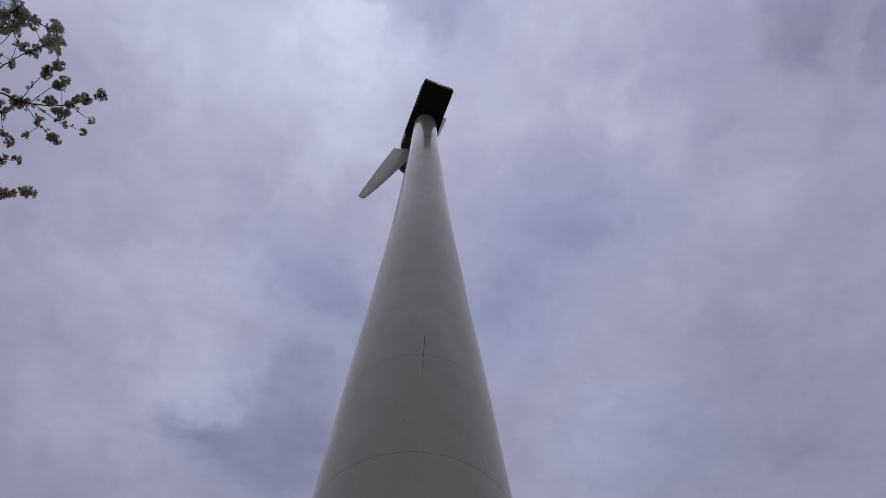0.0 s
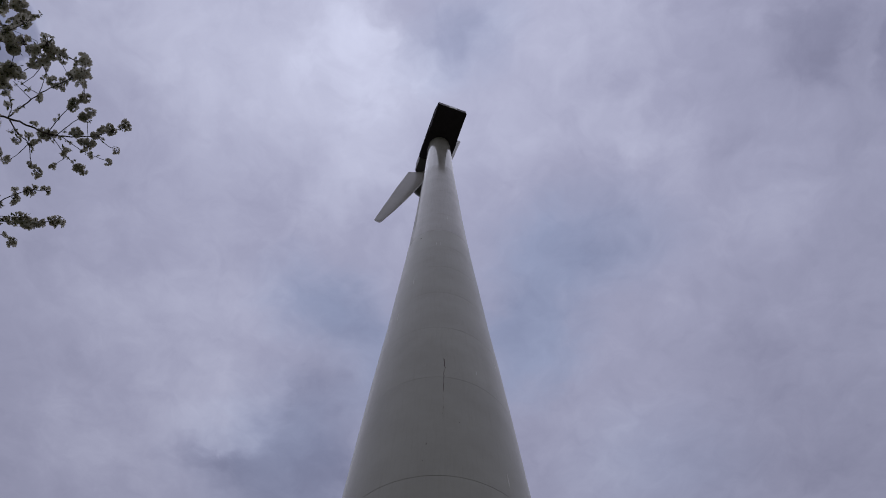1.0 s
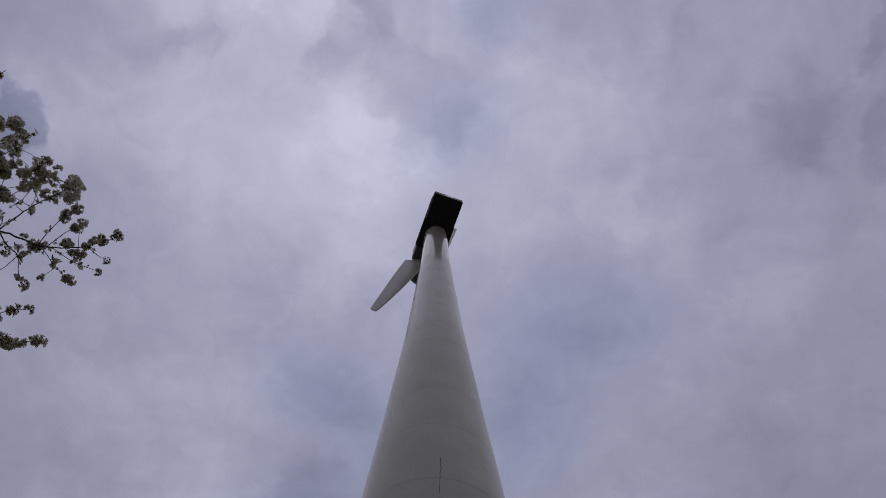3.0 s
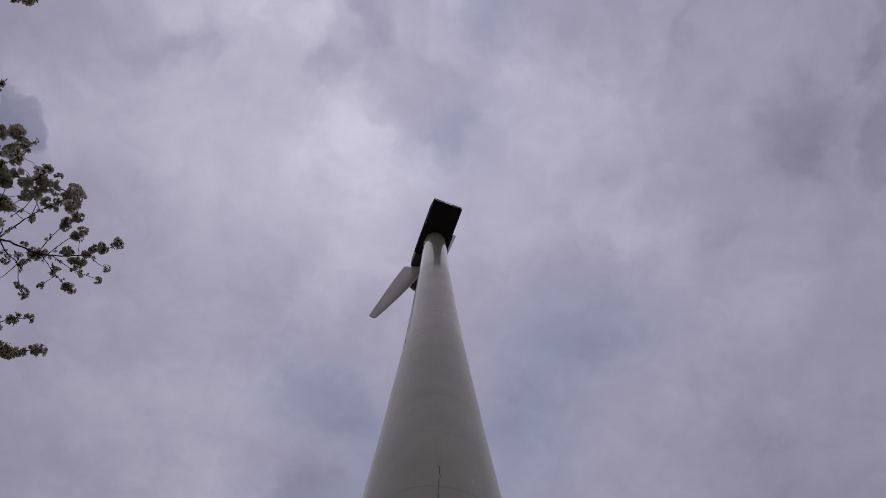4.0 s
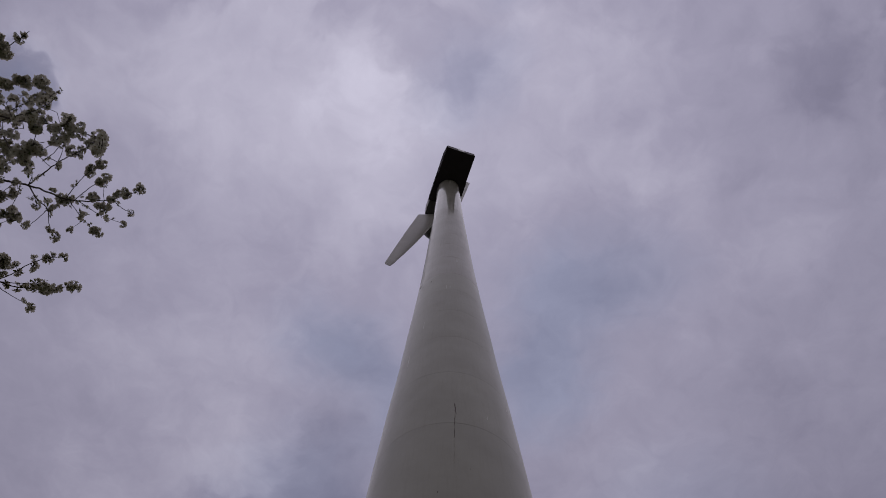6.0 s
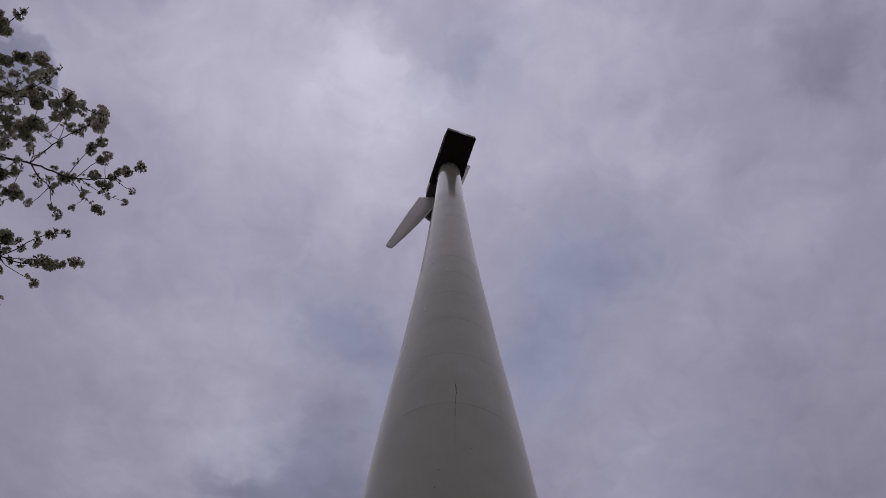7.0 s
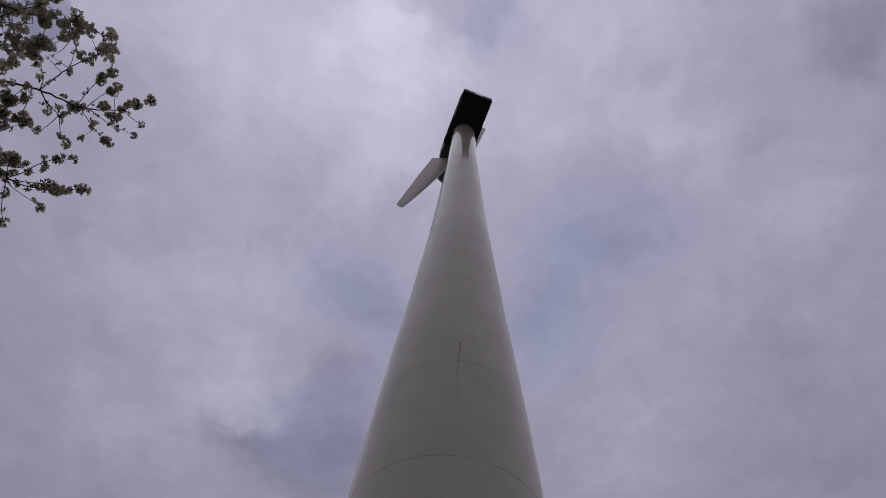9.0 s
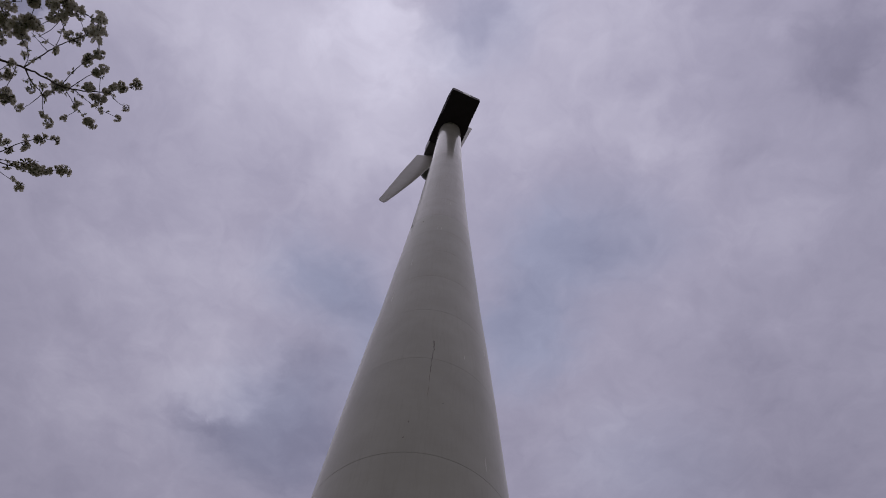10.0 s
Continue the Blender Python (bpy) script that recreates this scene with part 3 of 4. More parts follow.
def cluster_mesh(flowers, leaves, spread):
    """A tuft of five-petalled flowers on short stalks with a few young leaves, growing along +z."""
    bm = bmesh.new()
    for k in range(flowers):
        d = Vector((random.gauss(0, 1), random.gauss(0, 1), random.uniform(-0.1, 1.6))).normalized()
        head = d * spread * random.uniform(0.75, 1.1)
        tube(bm, [(0, 0, 0), head * 0.55 + Vector((0, 0, 0.004)), head], 0.0012, 0.0009, 3, 2)
        face = d.to_track_quat("Z", "Y").to_matrix() @ Euler((random.uniform(-0.6, 0.6), random.uniform(-0.6, 0.6), random.uniform(0, 6))).to_matrix()
        size = random.uniform(0.0135, 0.0165)
        for p in range(5):
            petal(bm, head, face @ Euler((0, 0, p * 2 * math.pi / 5)).to_matrix(), size)
        tube(bm, [head - face @ Vector((0, 0, 0.004)), head + face @ Vector((0, 0, 0.001))], 0.0022, 0.0040, 5, 1)
        tube(bm, [head, head + face @ Vector((0, 0, 0.005))], 0.0024, 0.0016, 5, 3)
    for k in range(leaves):
        d = Vector((random.gauss(0, 1), random.gauss(0, 1), random.uniform(-0.3, 1.0))).normalized()
        rot = d.to_track_quat("Y", "Z").to_matrix() @ Euler((0, random.uniform(-1, 1), 0)).to_matrix()
        leaf(bm, d * 0.006, rot, random.uniform(0.015, 0.027))
    return mesh_of("blossom", bm, [petal_white, leaf_green, bark, stamen_dark], 0)


FULL = [cluster_mesh(random.randint(10, 13), random.randint(3, 5), 0.027) for k in range(6)]
SMALL = [cluster_mesh(random.randint(5, 7), random.randint(2, 4), 0.020) for k in range(5)]
BUDS = [cluster_mesh(random.randint(1, 2), random.randint(3, 4), 0.013) for k in range(3)]


def tuft(branch, at, way, choice, size=1.0):
    ob = new("blossom", random.choice(choice))
    ob.parent = branch
    turn_to = (way + Vector((random.gauss(0, 0.5), random.gauss(0, 0.5), random.gauss(0.1, 0.5)))).to_track_quat("Z", "Y")
    s = size * random.uniform(0.85, 1.15)
    ob.matrix_basis = Matrix.LocRotScale(at, turn_to, (s, s, s))


LINES = []        # every twig's line, for the stalks of the tufts


def branch(points, r0, r1, first=0.3, step=0.075, tip=True, size=1.0, free=None, only=None):
    """A twig through places of the plan, with blossom tufts from the share first of its length on."""
    local = [Vector(p) - TREE for p in points]
    line = smooth_line(local, 6)
    for i in range(1, len(line) - 1):
        line[i] = line[i] + Vector((random.gauss(0, 1), random.gauss(0, 1), random.gauss(0, 1))) * min(0.002, r0 * 0.35)
    ob = part("branch", tube(bmesh.new(), line, r0, r1, 7), bark, tree, smooth=60)
    LINES.append((ob, line))
    total = sum((b - a).length for a, b in zip(line, line[1:]))
    run, due = 0.0, total * first + random.uniform(0, step)
    for a, b in zip(line, line[1:]):
        seg = (b - a).length
        while run + seg >= due:
            p = a.lerp(b, (due - run) / seg)
            out = Vector((random.gauss(0, 1), random.gauss(0, 1), random.gauss(0.2, 1)))
            out = (out - (b - a) * out.dot(b - a) / seg ** 2).normalized()
            if free is None or free(p + TREE):
                kind = only or random.choices((FULL, SMALL, BUDS), (4, 4, 3))[0]
                tuft(ob, p + out * 0.006, out, kind, size)
            due += step * random.uniform(0.6, 1.5)
        run += seg
    if tip:
        tuft(ob, line[-1], (line[-1] - line[-2]).normalized(), FULL, size)
    return ob


def dress(tufts):
    """Blossom tufts at places of the plan, each on a stalk from the nearest twig; (x, y, z, width), a width below 0 for a leafy bud."""
    for x, y, z, wide in tufts:
        at = Vector((x, y, z)) - TREE
        ob, line = min(LINES, key=lambda pair: min((q - at).length for q in pair[1]))
        foot = min(line, key=lambda q: (q - at).length)
        away = at - foot
        way = away.normalized() if away.length > 0.004 else Vector((0.3, 0.2, -0.6))
        if away.length > 0.012:
            bend = foot.lerp(at, 0.5) + Vector((random.gauss(0, 1), random.gauss(0, 1), random.gauss(0, 1))) * away.length * 0.08
            part("spur", tube(bmesh.new(), [foot, bend, at], 0.0018, 0.0013, 5), bark, ob, smooth=60)
        if wide < 0:
            tuft(ob, at - way * 0.012, way, BUDS, -wide / 0.055)
        elif wide < 0.066:
            tuft(ob, at - way * 0.018, way, SMALL, wide / 0.056)
        elif wide < 0.085:
            tuft(ob, at - way * 0.022, way, FULL, wide / 0.078)
        else:
            for k in range(4):                  # a broad bunch is several tufts side by side
                aside = Vector((random.gauss(0, 1), random.gauss(0, 1), random.gauss(0, 1))).normalized() * wide * 0.20
                tuft(ob, at + aside - way * 0.02, (way + aside * 12).normalized(), FULL, 0.92)


def out_of_sight(p):
    return p.x < -0.85 * (p.z - 1.6) - 0.1


# trunk and boughs
trunk_line = smooth_line([(0, 0, -0.05), (0.05, 0.02, 0.9), (0.02, -0.04, 1.9), (0.12, 0.03, 3.0), (0.10, -0.02, 4.4), (-0.02, 0.04, 5.8), (0.02, 0, 7.0)], 6)
part("trunk", tube(bmesh.new(), trunk_line, 0.17, 0.03, 16), bark, tree, "grey-brown fissured trunk", smooth=60)
branch([(-4.90, 0.50, 2.9), (-4.2, 0.55, 4.1), (-3.5, 0.62, 5.0), (-2.90, 0.75, 5.52)], 0.038, 0.0095, 0.5, tip=False, free=out_of_sight)
branch([(-4.88, 0.48, 2.6), (-3.9, 0.34, 3.45), (-2.9, 0.24, 4.15), (-2.10, 0.25, 4.52)], 0.030, 0.0048, 0.6, tip=False, free=out_of_sight)
branch([(-4.88, 0.54, 2.75), (-3.9, 0.78, 3.75), (-3.0, 0.90, 4.45), (-2.38, 0.95, 4.75)], 0.032, 0.007, 0.6, tip=False, free=out_of_sight)
branch([(-4.88, 0.44, 2.7), (-3.8, 0.0, 3.6), (-2.9, -0.35, 4.35), (-2.05, -0.48, 4.85)], 0.032, 0.006, 0.6, tip=False, free=out_of_sight)
branch([(-4.90, 0.48, 3.00), (-4.00, 0.49, 4.01), (-3.22, 0.50, 4.76), (-2.66, 0.50, 5.21)], 0.030, 0.0045, 0.6, tip=False, free=out_of_sight)
branch([(-3.22, 0.50, 4.76), (-2.92, 0.39, 5.05), (-2.61, 0.28, 5.27)], 0.007, 0.0040, 0.6, tip=False, free=out_of_sight)
branch([(-2.66, 0.50, 5.21), (-2.55, 0.27, 5.27)], 0.0036, 0.0032, 0.6, tip=False, free=out_of_sight)
# the spray over the middle bough
branch([(-2.900, 0.750, 5.520), (-2.95, 0.77, 5.61), (-2.81, 0.81, 5.71), (-2.73, 0.84, 5.77), (-2.65, 0.88, 5.84), (-2.55, 0.95, 5.90), (-2.45, 1.01, 5.95), (-2.29, 1.04, 6.05), (-2.20, 1.03, 6.11), (-2.10, 1.00, 6.18)], 0.0095, 0.0020, 0.15, 0.15, False, 0.8, only=BUDS)
branch([(-2.62, 0.87, 5.80), (-2.54, 0.81, 5.83), (-2.44, 0.74, 5.86), (-2.32, 0.68, 5.90), (-2.22, 0.64, 5.93)], 0.0050, 0.0018, 0.15, 0.15, False, 0.8, only=BUDS)
branch([(-2.44, 0.74, 5.86), (-2.40, 0.67, 5.86), (-2.37, 0.60, 5.86)], 0.0022, 0.0012, 0.15, 0.15, False, 0.8, only=BUDS)
branch([(-2.48, 0.77, 5.84), (-2.50, 0.71, 5.80), (-2.52, 0.65, 5.76)], 0.0022, 0.0012, 0.15, 0.15, False, 0.8, only=BUDS)
branch([(-2.44, 0.74, 5.86), (-2.47, 0.70, 5.82), (-2.50, 0.65, 5.77)], 0.0022, 0.0012, 0.15, 0.15, False, 0.8, only=BUDS)
branch([(-2.62, 0.87, 5.80), (-2.57, 0.80, 5.78), (-2.55, 0.72, 5.73)], 0.0024, 0.0012, 0.15, 0.15, False, 0.8, only=BUDS)
branch([(-2.47, 0.99, 5.93), (-2.37, 0.87, 5.98), (-2.25, 0.78, 6.02)], 0.0030, 0.0015, 0.15, 0.15, False, 0.8, only=BUDS)
branch([(-2.43, 1.01, 5.95), (-2.35, 0.94, 6.04), (-2.28, 0.90, 6.12)], 0.0030, 0.0015, 0.15, 0.15, False, 0.8, only=BUDS)
branch([(-2.29, 1.04, 6.06), (-2.29, 0.99, 6.07), (-2.28, 0.93, 6.08)], 0.0020, 0.0012, 0.15, 0.15, False, 0.8, only=BUDS)
branch([(-2.440, 1.030, 6.010), (-2.48, 1.02, 5.99), (-2.46, 1.14, 6.04), (-2.40, 1.28, 6.10)], 0.0030, 0.0015, 0.15, 0.15, False, 0.8, only=BUDS)
branch([(-2.477, 1.040, 5.998), (-2.44, 1.03, 6.01), (-2.35, 1.15, 6.09), (-2.25, 1.24, 6.19)], 0.0030, 0.0015, 0.15, 0.15, False, 0.8, only=BUDS)
branch([(-2.25, 1.05, 6.10), (-2.21, 1.12, 6.14), (-2.18, 1.16, 6.18)], 0.0026, 0.0014, 0.15, 0.15, False, 0.8, only=BUDS)
branch([(-2.62, 0.87, 5.80), (-2.60, 0.97, 5.83), (-2.57, 1.05, 5.87), (-2.58, 1.15, 5.87), (-2.57, 1.25, 5.88)], 0.0042, 0.0015, 0.15, 0.15, False, 0.8, only=BUDS)
branch([(-2.57, 1.05, 5.86), (-2.62, 1.10, 5.82), (-2.66, 1.13, 5.79)], 0.0026, 0.0014, 0.15, 0.15, False, 0.8, only=BUDS)
branch([(-2.703, 0.854, 5.794), (-2.68, 0.85, 5.77), (-2.75, 0.89, 5.78), (-2.83, 0.94, 5.80)], 0.0030, 0.0014, 0.15, 0.15, False, 0.8, only=BUDS)
branch([(-2.67, 0.87, 5.80), (-2.70, 0.93, 5.80), (-2.75, 1.02, 5.79), (-2.76, 1.08, 5.81)], 0.0028, 0.0013, 0.15, 0.15, False, 0.8, only=BUDS)
branch([(-3.0, 0.90, 4.45), (-2.95, 1.03, 4.95), (-2.86, 1.13, 5.44), (-2.81, 1.10, 5.59), (-2.74, 1.08, 5.75)], 0.0040, 0.0014, 0.15, 0.15, False, 0.8, only=BUDS)
branch([(-2.446, 1.173, 6.054), (-2.47, 1.19, 6.04), (-2.50, 1.21, 6.01), (-2.52, 1.23, 6.00)], 0.0018, 0.0012, 0.15, 0.15, False, 0.8, only=BUDS)
# the nearer, lower-hanging spray
branch([(-2.100, 0.250, 4.520), (-2.13, 0.26, 4.58), (-2.02, 0.28, 4.64), (-1.91, 0.32, 4.70), (-1.82, 0.34, 4.74), (-1.73, 0.37, 4.77), (-1.67, 0.40, 4.79), (-1.61, 0.42, 4.80)], 0.0046, 0.0016, 0.15, 0.15, False, 0.8, only=BUDS)
branch([(-2.100, 0.360, 4.730), (-2.10, 0.36, 4.66), (-1.98, 0.31, 4.67), (-1.86, 0.28, 4.68), (-1.76, 0.24, 4.67)], 0.0034, 0.0014, 0.15, 0.15, False, 0.8, only=BUDS)
branch([(-2.160, 0.550, 4.670), (-2.25, 0.48, 4.76), (-2.15, 0.47, 4.78), (-2.05, 0.46, 4.80), (-1.91, 0.44, 4.84)], 0.0045, 0.0014, 0.15, 0.15, False, 0.8, only=BUDS)
branch([(-1.77, 0.35, 4.73), (-1.78, 0.39, 4.75), (-1.79, 0.43, 4.78)], 0.0024, 0.0013, 0.15, 0.15, False, 0.8, only=BUDS)
branch([(-2.06, 0.46, 4.82), (-2.05, 0.50, 4.89), (-2.06, 0.56, 4.94), (-2.09, 0.66, 4.98)], 0.0030, 0.0013, 0.15, 0.15, False, 0.8, only=BUDS)
branch([(-2.096, 0.358, 4.660), (-2.10, 0.36, 4.73), (-2.04, 0.37, 4.77), (-1.98, 0.37, 4.81)], 0.0022, 0.0012, 0.15, 0.15, False, 0.8, only=BUDS)
branch([(-2.02, 0.29, 4.65), (-2.02, 0.35, 4.65), (-1.99, 0.38, 4.66)], 0.0024, 0.0012, 0.15, 0.15, False, 0.8, only=BUDS)
branch([(-1.75, 0.35, 4.74), (-1.72, 0.33, 4.72), (-1.69, 0.31, 4.71)], 0.0020, 0.0012, 0.15, 0.15, False, 0.8, only=BUDS)
branch([(-2.187, 0.474, 4.773), (-2.16, 0.55, 4.67), (-2.12, 0.56, 4.69), (-2.08, 0.56, 4.72)], 0.0026, 0.0012, 0.15, 0.15, False, 0.8, only=BUDS)
branch([(-2.61, 0.28, 5.27), (-2.54, 0.22, 5.28), (-2.42, 0.11, 5.32), (-2.32, 0.03, 5.34), (-2.24, -0.02, 5.35), (-2.17, -0.06, 5.34)], 0.0040, 0.0016, 0.15, 0.15, False, 0.8, only=BUDS)
branch([(-2.55, 0.27, 5.27), (-2.44, 0.21, 5.32), (-2.34, 0.21, 5.35), (-2.25, 0.20, 5.37), (-2.17, 0.19, 5.39)], 0.0032, 0.0015, 0.15, 0.15, False, 0.8, only=BUDS)
branch([(-2.66, 0.50, 5.21), (-2.58, 0.46, 5.25), (-2.47, 0.41, 5.30), (-2.34, 0.34, 5.36), (-2.24, 0.30, 5.39), (-2.17, 0.28, 5.41), (-2.11, 0.26, 5.42)], 0.0040, 0.0015, 0.15, 0.15, False, 0.8, only=BUDS)
branch([(-2.050, -0.480, 4.850), (-1.96, -0.47, 4.83), (-1.82, -0.43, 4.82), (-1.69, -0.39, 4.79)], 0.0042, 0.0015, 0.15, 0.15, False, 0.8, only=BUDS)
branch([(-1.896, -0.452, 4.825), (-1.86, -0.58, 4.81), (-1.77, -0.55, 4.80), (-1.69, -0.53, 4.78)], 0.0030, 0.0014, 0.15, 0.15, False, 0.8, only=BUDS)
# the spray towards the tower
branch([(-2.380, 0.950, 4.750), (-2.40, 0.97, 4.79), (-2.33, 1.07, 4.82), (-2.28, 1.15, 4.84), (-2.22, 1.20, 4.88), (-2.11, 1.23, 4.95), (-2.00, 1.25, 5.02)], 0.0062, 0.0016, 0.15, 0.15, False, 0.8, only=BUDS)
branch([(-2.28, 1.14, 4.82), (-2.22, 1.12, 4.87), (-2.16, 1.09, 4.91), (-2.09, 1.07, 4.96), (-2.02, 1.08, 5.00)], 0.0032, 0.0015, 0.15, 0.15, False, 0.8, only=BUDS)
branch([(-2.28, 1.14, 4.82), (-2.26, 1.08, 4.82), (-2.23, 1.03, 4.82)], 0.0026, 0.0014, 0.15, 0.15, False, 0.8, only=BUDS)
branch([(-2.28, 1.14, 4.82), (-2.27, 1.20, 4.84), (-2.18, 1.31, 4.89)], 0.0026, 0.0013, 0.15, 0.15, False, 0.8, only=BUDS)
branch([(-2.28, 1.14, 4.82), (-2.33, 1.28, 4.81), (-2.35, 1.39, 4.82)], 0.0028, 0.0013, 0.15, 0.15, False, 0.8, only=BUDS)
branch([(-2.27, 1.15, 4.83), (-2.20, 1.17, 4.86), (-2.09, 1.20, 4.92)], 0.0026, 0.0013, 0.15, 0.15, False, 0.8, only=BUDS)

dress([(-1.80, 0.23, 4.72, 0.079), (-1.76, 0.22, 4.74, 0.037), (-1.85, 0.29, 4.69, 0.073), (-1.85, 0.33, 4.68, 0.098), (-1.81, 0.31, 4.71, 0.079), (-1.73, 0.31, 4.75, 0.079), (-1.75, 0.34, 4.74, 0.049), (-1.80, 0.37, 4.71, 0.073), (-1.77, 0.36, 4.73, 0.061), (-1.72, 0.38, 4.75, 0.079), (-1.69, 0.39, 4.77, 0.067), (-1.80, 0.42, 4.70, 0.073), (-1.74, 0.41, 4.74, 0.079), (-1.67, 0.39, 4.78, -0.030), (-1.65, 0.41, 4.79, 0.037), (-1.62, 0.42, 4.80, 0.079)])
dress([(-1.62, 0.47, 4.79, 0.061), (-1.64, 0.49, 4.78, 0.079), (-1.74, 0.49, 4.73, -0.030), (-1.83, 0.37, 4.69, -0.043), (-1.85, 0.46, 4.67, 0.061), (-1.87, 0.45, 4.66, 0.091), (-1.90, 0.50, 4.64, 0.110), (-1.91, 0.45, 4.63, 0.079), (-1.89, 0.53, 4.64, 0.073), (-1.84, 0.50, 4.67, -0.030)])
dress([(-2.04, 0.21, 4.76, 0.076), (-1.99, 0.22, 4.79, 0.070), (-1.95, 0.21, 4.81, 0.063), (-2.06, 0.28, 4.74, 0.057), (-2.03, 0.30, 4.75, 0.089), (-2.00, 0.30, 4.77, 0.070), (-1.96, 0.31, 4.80, 0.076), (-1.99, 0.34, 4.78, 0.051), (-2.03, 0.39, 4.75, 0.063), (-2.07, 0.42, 4.72, 0.063), (-2.00, 0.41, 4.76, 0.057), (-1.97, 0.43, 4.78, 0.051), (-2.03, 0.45, 4.74, 0.108), (-2.05, 0.49, 4.73, 0.082), (-2.08, 0.46, 4.70, 0.057), (-2.08, 0.54, 4.70, 0.082)])
dress([(-2.05, 0.53, 4.72, 0.057), (-2.02, 0.51, 4.74, 0.051), (-2.08, 0.36, 4.72, 0.051), (-2.05, 0.35, 4.74, 0.044), (-2.09, 0.58, 4.68, 0.057)])
dress([(-2.27, 0.65, 6.01, 0.117), (-2.25, 0.69, 6.01, 0.058), (-2.33, 0.68, 5.97, 0.067), (-2.39, 0.66, 5.94, 0.083), (-2.35, 0.72, 5.95, 0.083), (-2.38, 0.70, 5.94, -0.050), (-2.46, 0.78, 5.89, 0.058), (-2.43, 0.65, 5.92, -0.050), (-2.40, 0.60, 5.94, -0.042), (-2.61, 0.79, 5.80, -0.067), (-2.57, 0.82, 5.81, -0.058), (-2.66, 0.83, 5.76, 0.067), (-2.65, 0.89, 5.75, -0.067), (-2.77, 0.83, 5.69, 0.075), (-2.73, 0.81, 5.72, 0.058), (-2.58, 0.96, 5.78, -0.058)])
dress([(-2.61, 0.95, 5.76, -0.050), (-2.58, 1.01, 5.77, 0.075), (-2.52, 1.16, 5.77, 0.067), (-2.50, 1.21, 5.77, 0.083), (-2.63, 1.11, 5.71, 0.083), (-2.51, 1.06, 5.80, -0.033), (-2.49, 0.92, 5.84, 0.058)])
dress([(-2.58, 1.00, 5.91, -0.060), (-2.58, 1.05, 5.90, 0.051), (-2.50, 1.00, 5.95, 0.119), (-2.46, 1.00, 5.98, 0.068), (-2.53, 1.05, 5.93, 0.068), (-2.36, 1.01, 6.03, 0.111), (-2.33, 0.93, 6.06, 0.102), (-2.28, 0.94, 6.08, 0.060), (-2.27, 0.89, 6.10, 0.077), (-2.35, 0.83, 6.07, 0.094), (-2.29, 0.80, 6.10, 0.085), (-2.44, 0.92, 6.00, -0.051), (-2.19, 0.99, 6.11, 0.145), (-2.16, 1.04, 6.12, 0.077), (-2.24, 1.03, 6.08, 0.068), (-2.30, 1.10, 6.04, 0.136)])
dress([(-2.26, 1.05, 6.07, 0.068)])
dress([(-2.30, 1.17, 6.10, 0.060), (-2.36, 1.15, 6.08, 0.052), (-2.17, 1.16, 6.17, 0.078), (-2.22, 1.23, 6.13, 0.078), (-2.45, 1.12, 6.04, -0.060), (-2.42, 1.13, 6.05, -0.060), (-2.46, 1.15, 6.02, 0.060), (-2.51, 1.23, 5.98, 0.069), (-2.40, 1.20, 6.04, -0.043), (-2.37, 1.27, 6.04, 0.095), (-2.11, 1.01, 6.23, 0.112), (-2.43, 1.07, 6.05, -0.035), (-2.78, 0.94, 5.88, 0.095), (-2.86, 0.95, 5.83, 0.112), (-2.87, 0.89, 5.84, 0.086), (-2.90, 1.04, 5.78, 0.095)])
dress([(-2.83, 1.06, 5.82, 0.078), (-2.85, 0.94, 5.84, 0.112), (-2.88, 1.01, 5.80, 0.129), (-2.79, 1.04, 5.85, 0.078), (-2.78, 1.09, 5.85, 0.129), (-2.85, 1.06, 5.81, 0.069), (-2.90, 1.09, 5.77, 0.104), (-2.81, 0.97, 5.85, 0.060)])
dress([(-2.07, 1.07, 5.00, 0.069), (-2.09, 1.09, 4.98, 0.055), (-2.03, 1.09, 5.02, 0.069), (-2.15, 1.06, 4.96, -0.055), (-2.15, 1.12, 4.94, 0.069), (-2.22, 1.08, 4.90, 0.062), (-2.20, 1.13, 4.90, 0.048), (-2.27, 1.04, 4.88, 0.097), (-2.25, 1.06, 4.89, 0.090), (-2.30, 1.05, 4.86, 0.076), (-2.32, 1.00, 4.86, 0.083), (-2.31, 1.10, 4.84, 0.069), (-2.30, 1.15, 4.83, 0.055), (-2.27, 1.12, 4.86, 0.069), (-2.25, 1.17, 4.86, 0.041), (-2.21, 1.20, 4.87, 0.062)])
dress([(-2.19, 1.19, 4.89, 0.048), (-2.14, 1.19, 4.92, 0.055), (-2.16, 1.23, 4.90, 0.069), (-2.11, 1.19, 4.94, -0.035), (-2.09, 1.23, 4.94, 0.104), (-2.06, 1.24, 4.96, 0.078), (-2.02, 1.24, 4.98, 0.055), (-1.99, 1.24, 5.00, 0.076), (-2.29, 1.21, 4.81, 0.076), (-2.16, 1.31, 4.86, 0.076), (-2.30, 1.37, 4.75, 0.076)])
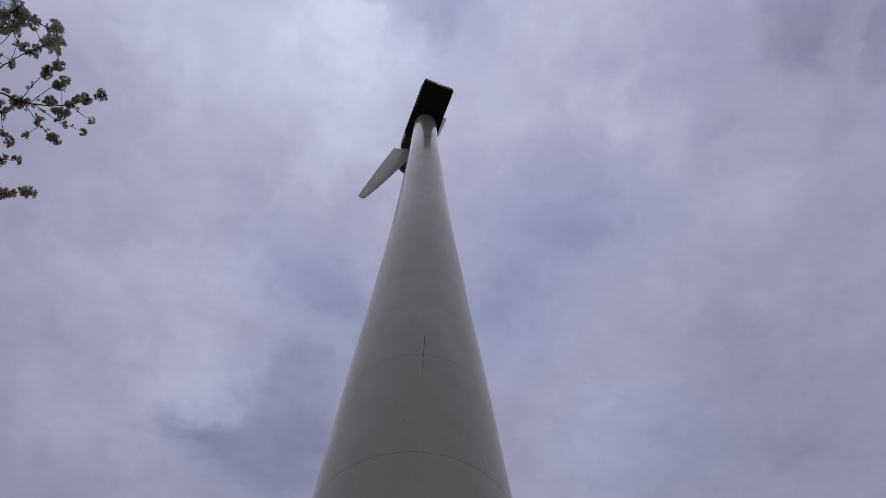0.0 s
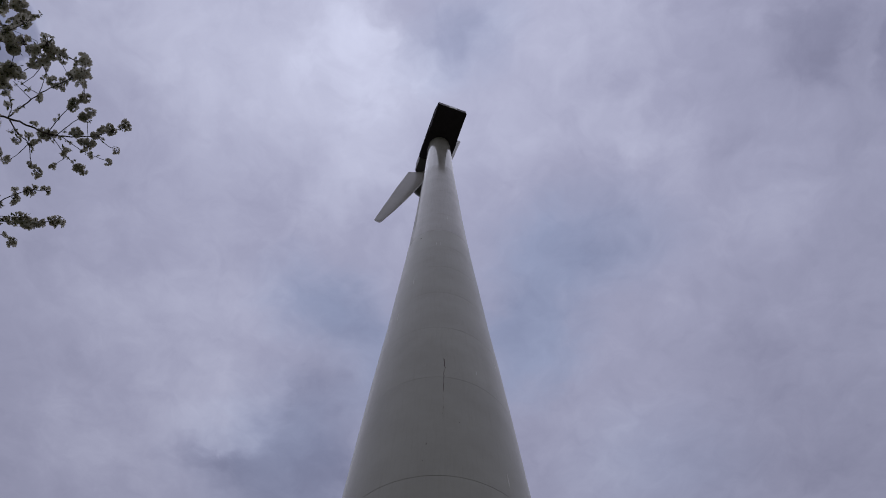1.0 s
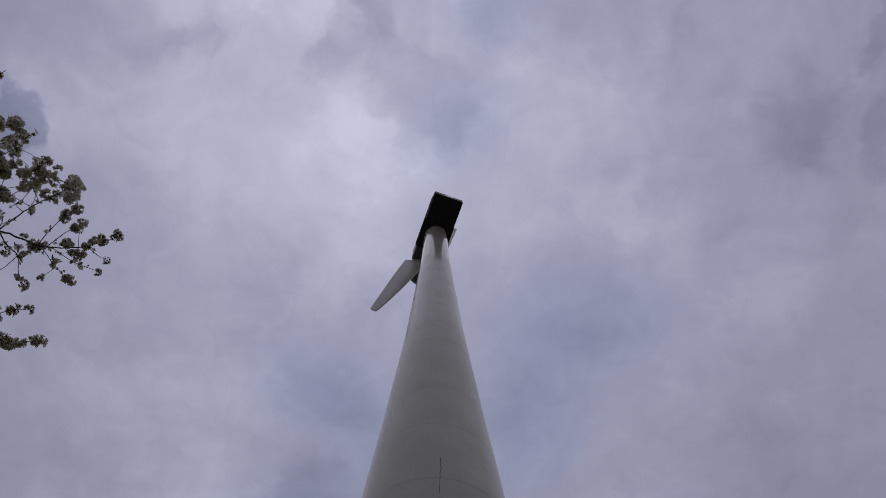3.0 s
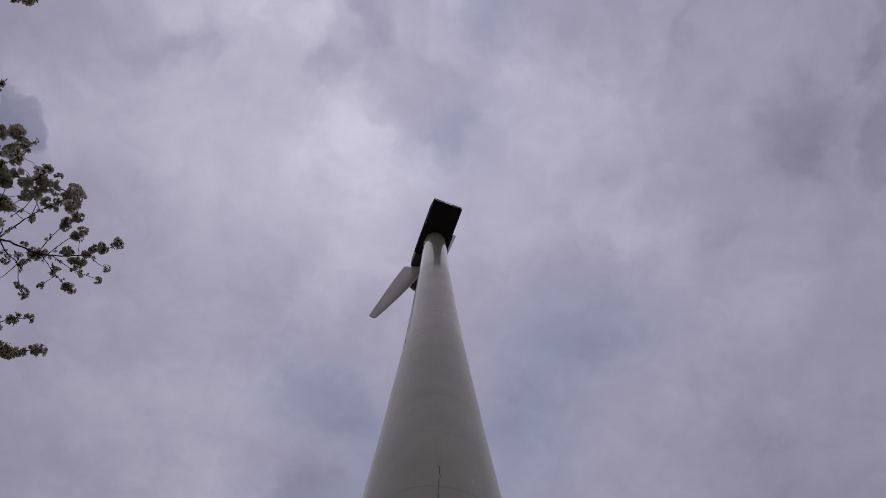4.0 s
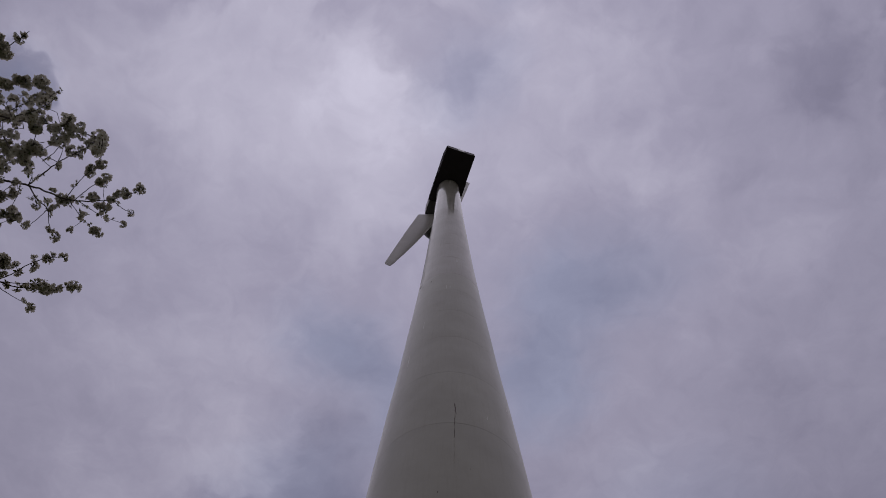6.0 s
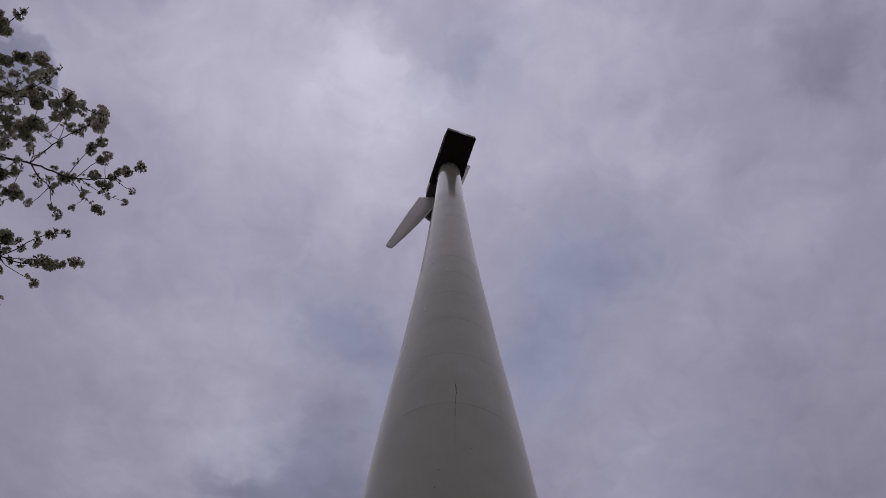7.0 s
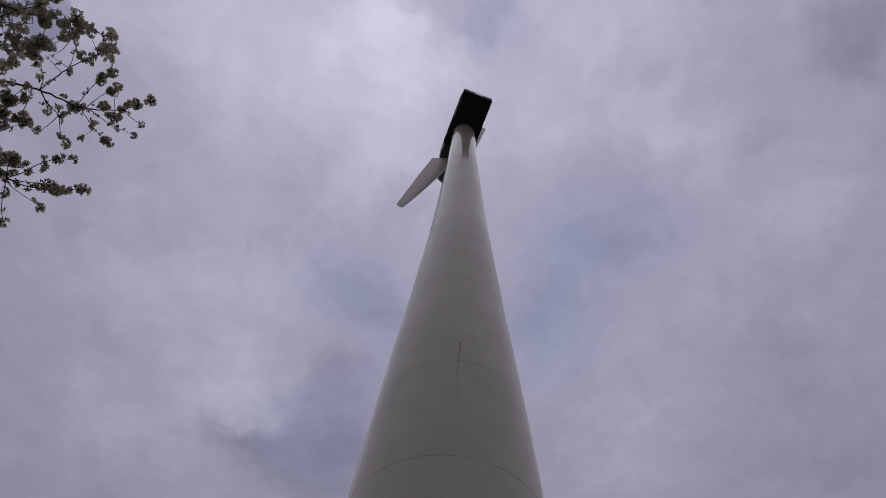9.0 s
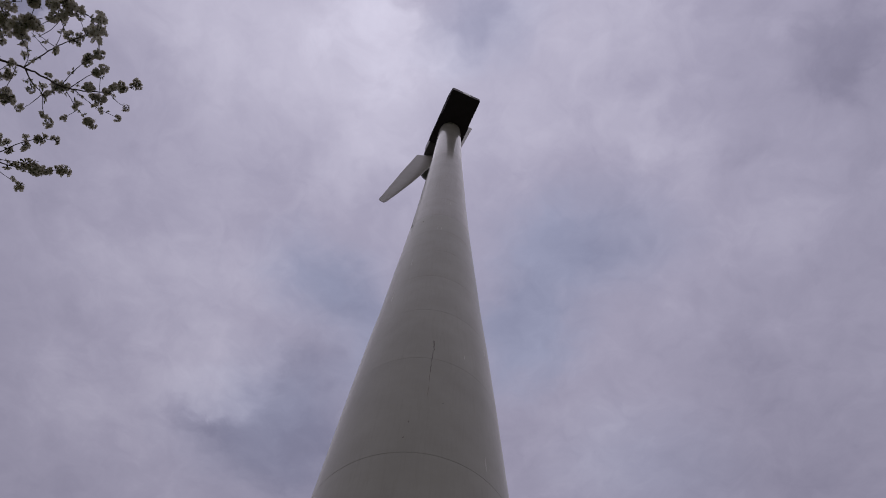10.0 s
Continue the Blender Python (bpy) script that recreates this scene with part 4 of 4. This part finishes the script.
dress([(-2.33, -0.04, 5.30, 0.080), (-2.32, -0.01, 5.31, 0.094), (-2.36, 0.03, 5.29, 0.098), (-2.30, 0.01, 5.32, 0.058), (-2.31, 0.05, 5.32, 0.090), (-2.37, 0.08, 5.28, 0.065), (-2.23, -0.03, 5.36, 0.083), (-2.21, -0.04, 5.37, 0.051), (-2.26, -0.03, 5.35, -0.043), (-2.33, 0.07, 5.30, -0.036), (-2.36, 0.18, 5.28, 0.094), (-2.34, 0.21, 5.29, 0.094), (-2.31, 0.23, 5.31, 0.065), (-2.27, 0.21, 5.33, 0.090), (-2.25, 0.18, 5.34, 0.083), (-2.18, 0.19, 5.38, 0.112)])
dress([(-2.20, 0.21, 5.37, 0.058), (-2.24, 0.24, 5.35, 0.058), (-2.17, 0.25, 5.38, 0.062), (-2.15, 0.29, 5.39, 0.080), (-2.11, 0.26, 5.42, 0.040), (-2.25, 0.30, 5.33, 0.065), (-2.22, 0.29, 5.35, 0.080), (-2.20, 0.28, 5.36, 0.051), (-2.29, 0.32, 5.31, -0.036), (-2.34, 0.32, 5.28, 0.065), (-2.40, 0.33, 5.24, 0.072), (-2.33, 0.35, 5.28, -0.036), (-2.36, 0.37, 5.26, 0.080), (-2.28, 0.37, 5.31, 0.051)])
dress([(-1.75, -0.47, 4.82, 0.052), (-1.77, -0.42, 4.82, 0.087), (-1.74, -0.40, 4.84, 0.070), (-1.71, -0.40, 4.85, -0.029), (-1.80, -0.41, 4.80, 0.058), (-1.71, -0.54, 4.83, 0.029), (-1.74, -0.55, 4.82, -0.035)])
dress([(-2.44, 0.49, 6.08, 0.090), (-2.37, 0.53, 6.08, 0.070), (-2.25, 0.64, 6.08, 0.090), (-2.30, 0.60, 6.08, 0.060), (-2.56, 0.43, 5.95, 0.080), (-2.59, 0.37, 5.95, 0.080)])


# the rest of the crown
random.seed(29)
for k in range(16):
    z = 2.6 + 0.26 * k
    a = radians(60 + 137.5 * k)
    reach = 1.9 - 0.08 * k
    start = TREE + Vector((0.08, 0, z))
    way = Vector((math.cos(a), math.sin(a), 0.75)).normalized()
    end = start + way * reach
    if not out_of_sight(end) or not out_of_sight(start + way * reach * 0.5):
        way = Vector((-abs(way.x) - 0.4, way.y, 0.7)).normalized()
        end = start + way * reach
    mid = start.lerp(end, 0.5) + Vector((random.gauss(0, 0.08), random.gauss(0, 0.08), -0.06))
    branch([start, mid, end], 0.028, 0.006, 0.35, 0.11, free=out_of_sight)
    for j in range(4):
        s = mid.lerp(end, j / 4)
        d = (way + Vector((random.gauss(0, 0.6), random.gauss(0, 0.6), random.gauss(0, 0.4)))).normalized() * random.uniform(0.4, 0.8)
        if out_of_sight(s + d):
            branch([s, s + d * 0.5 + Vector((0, 0, 0.02)), s + d], 0.008, 0.003, 0.2, 0.10, free=out_of_sight)
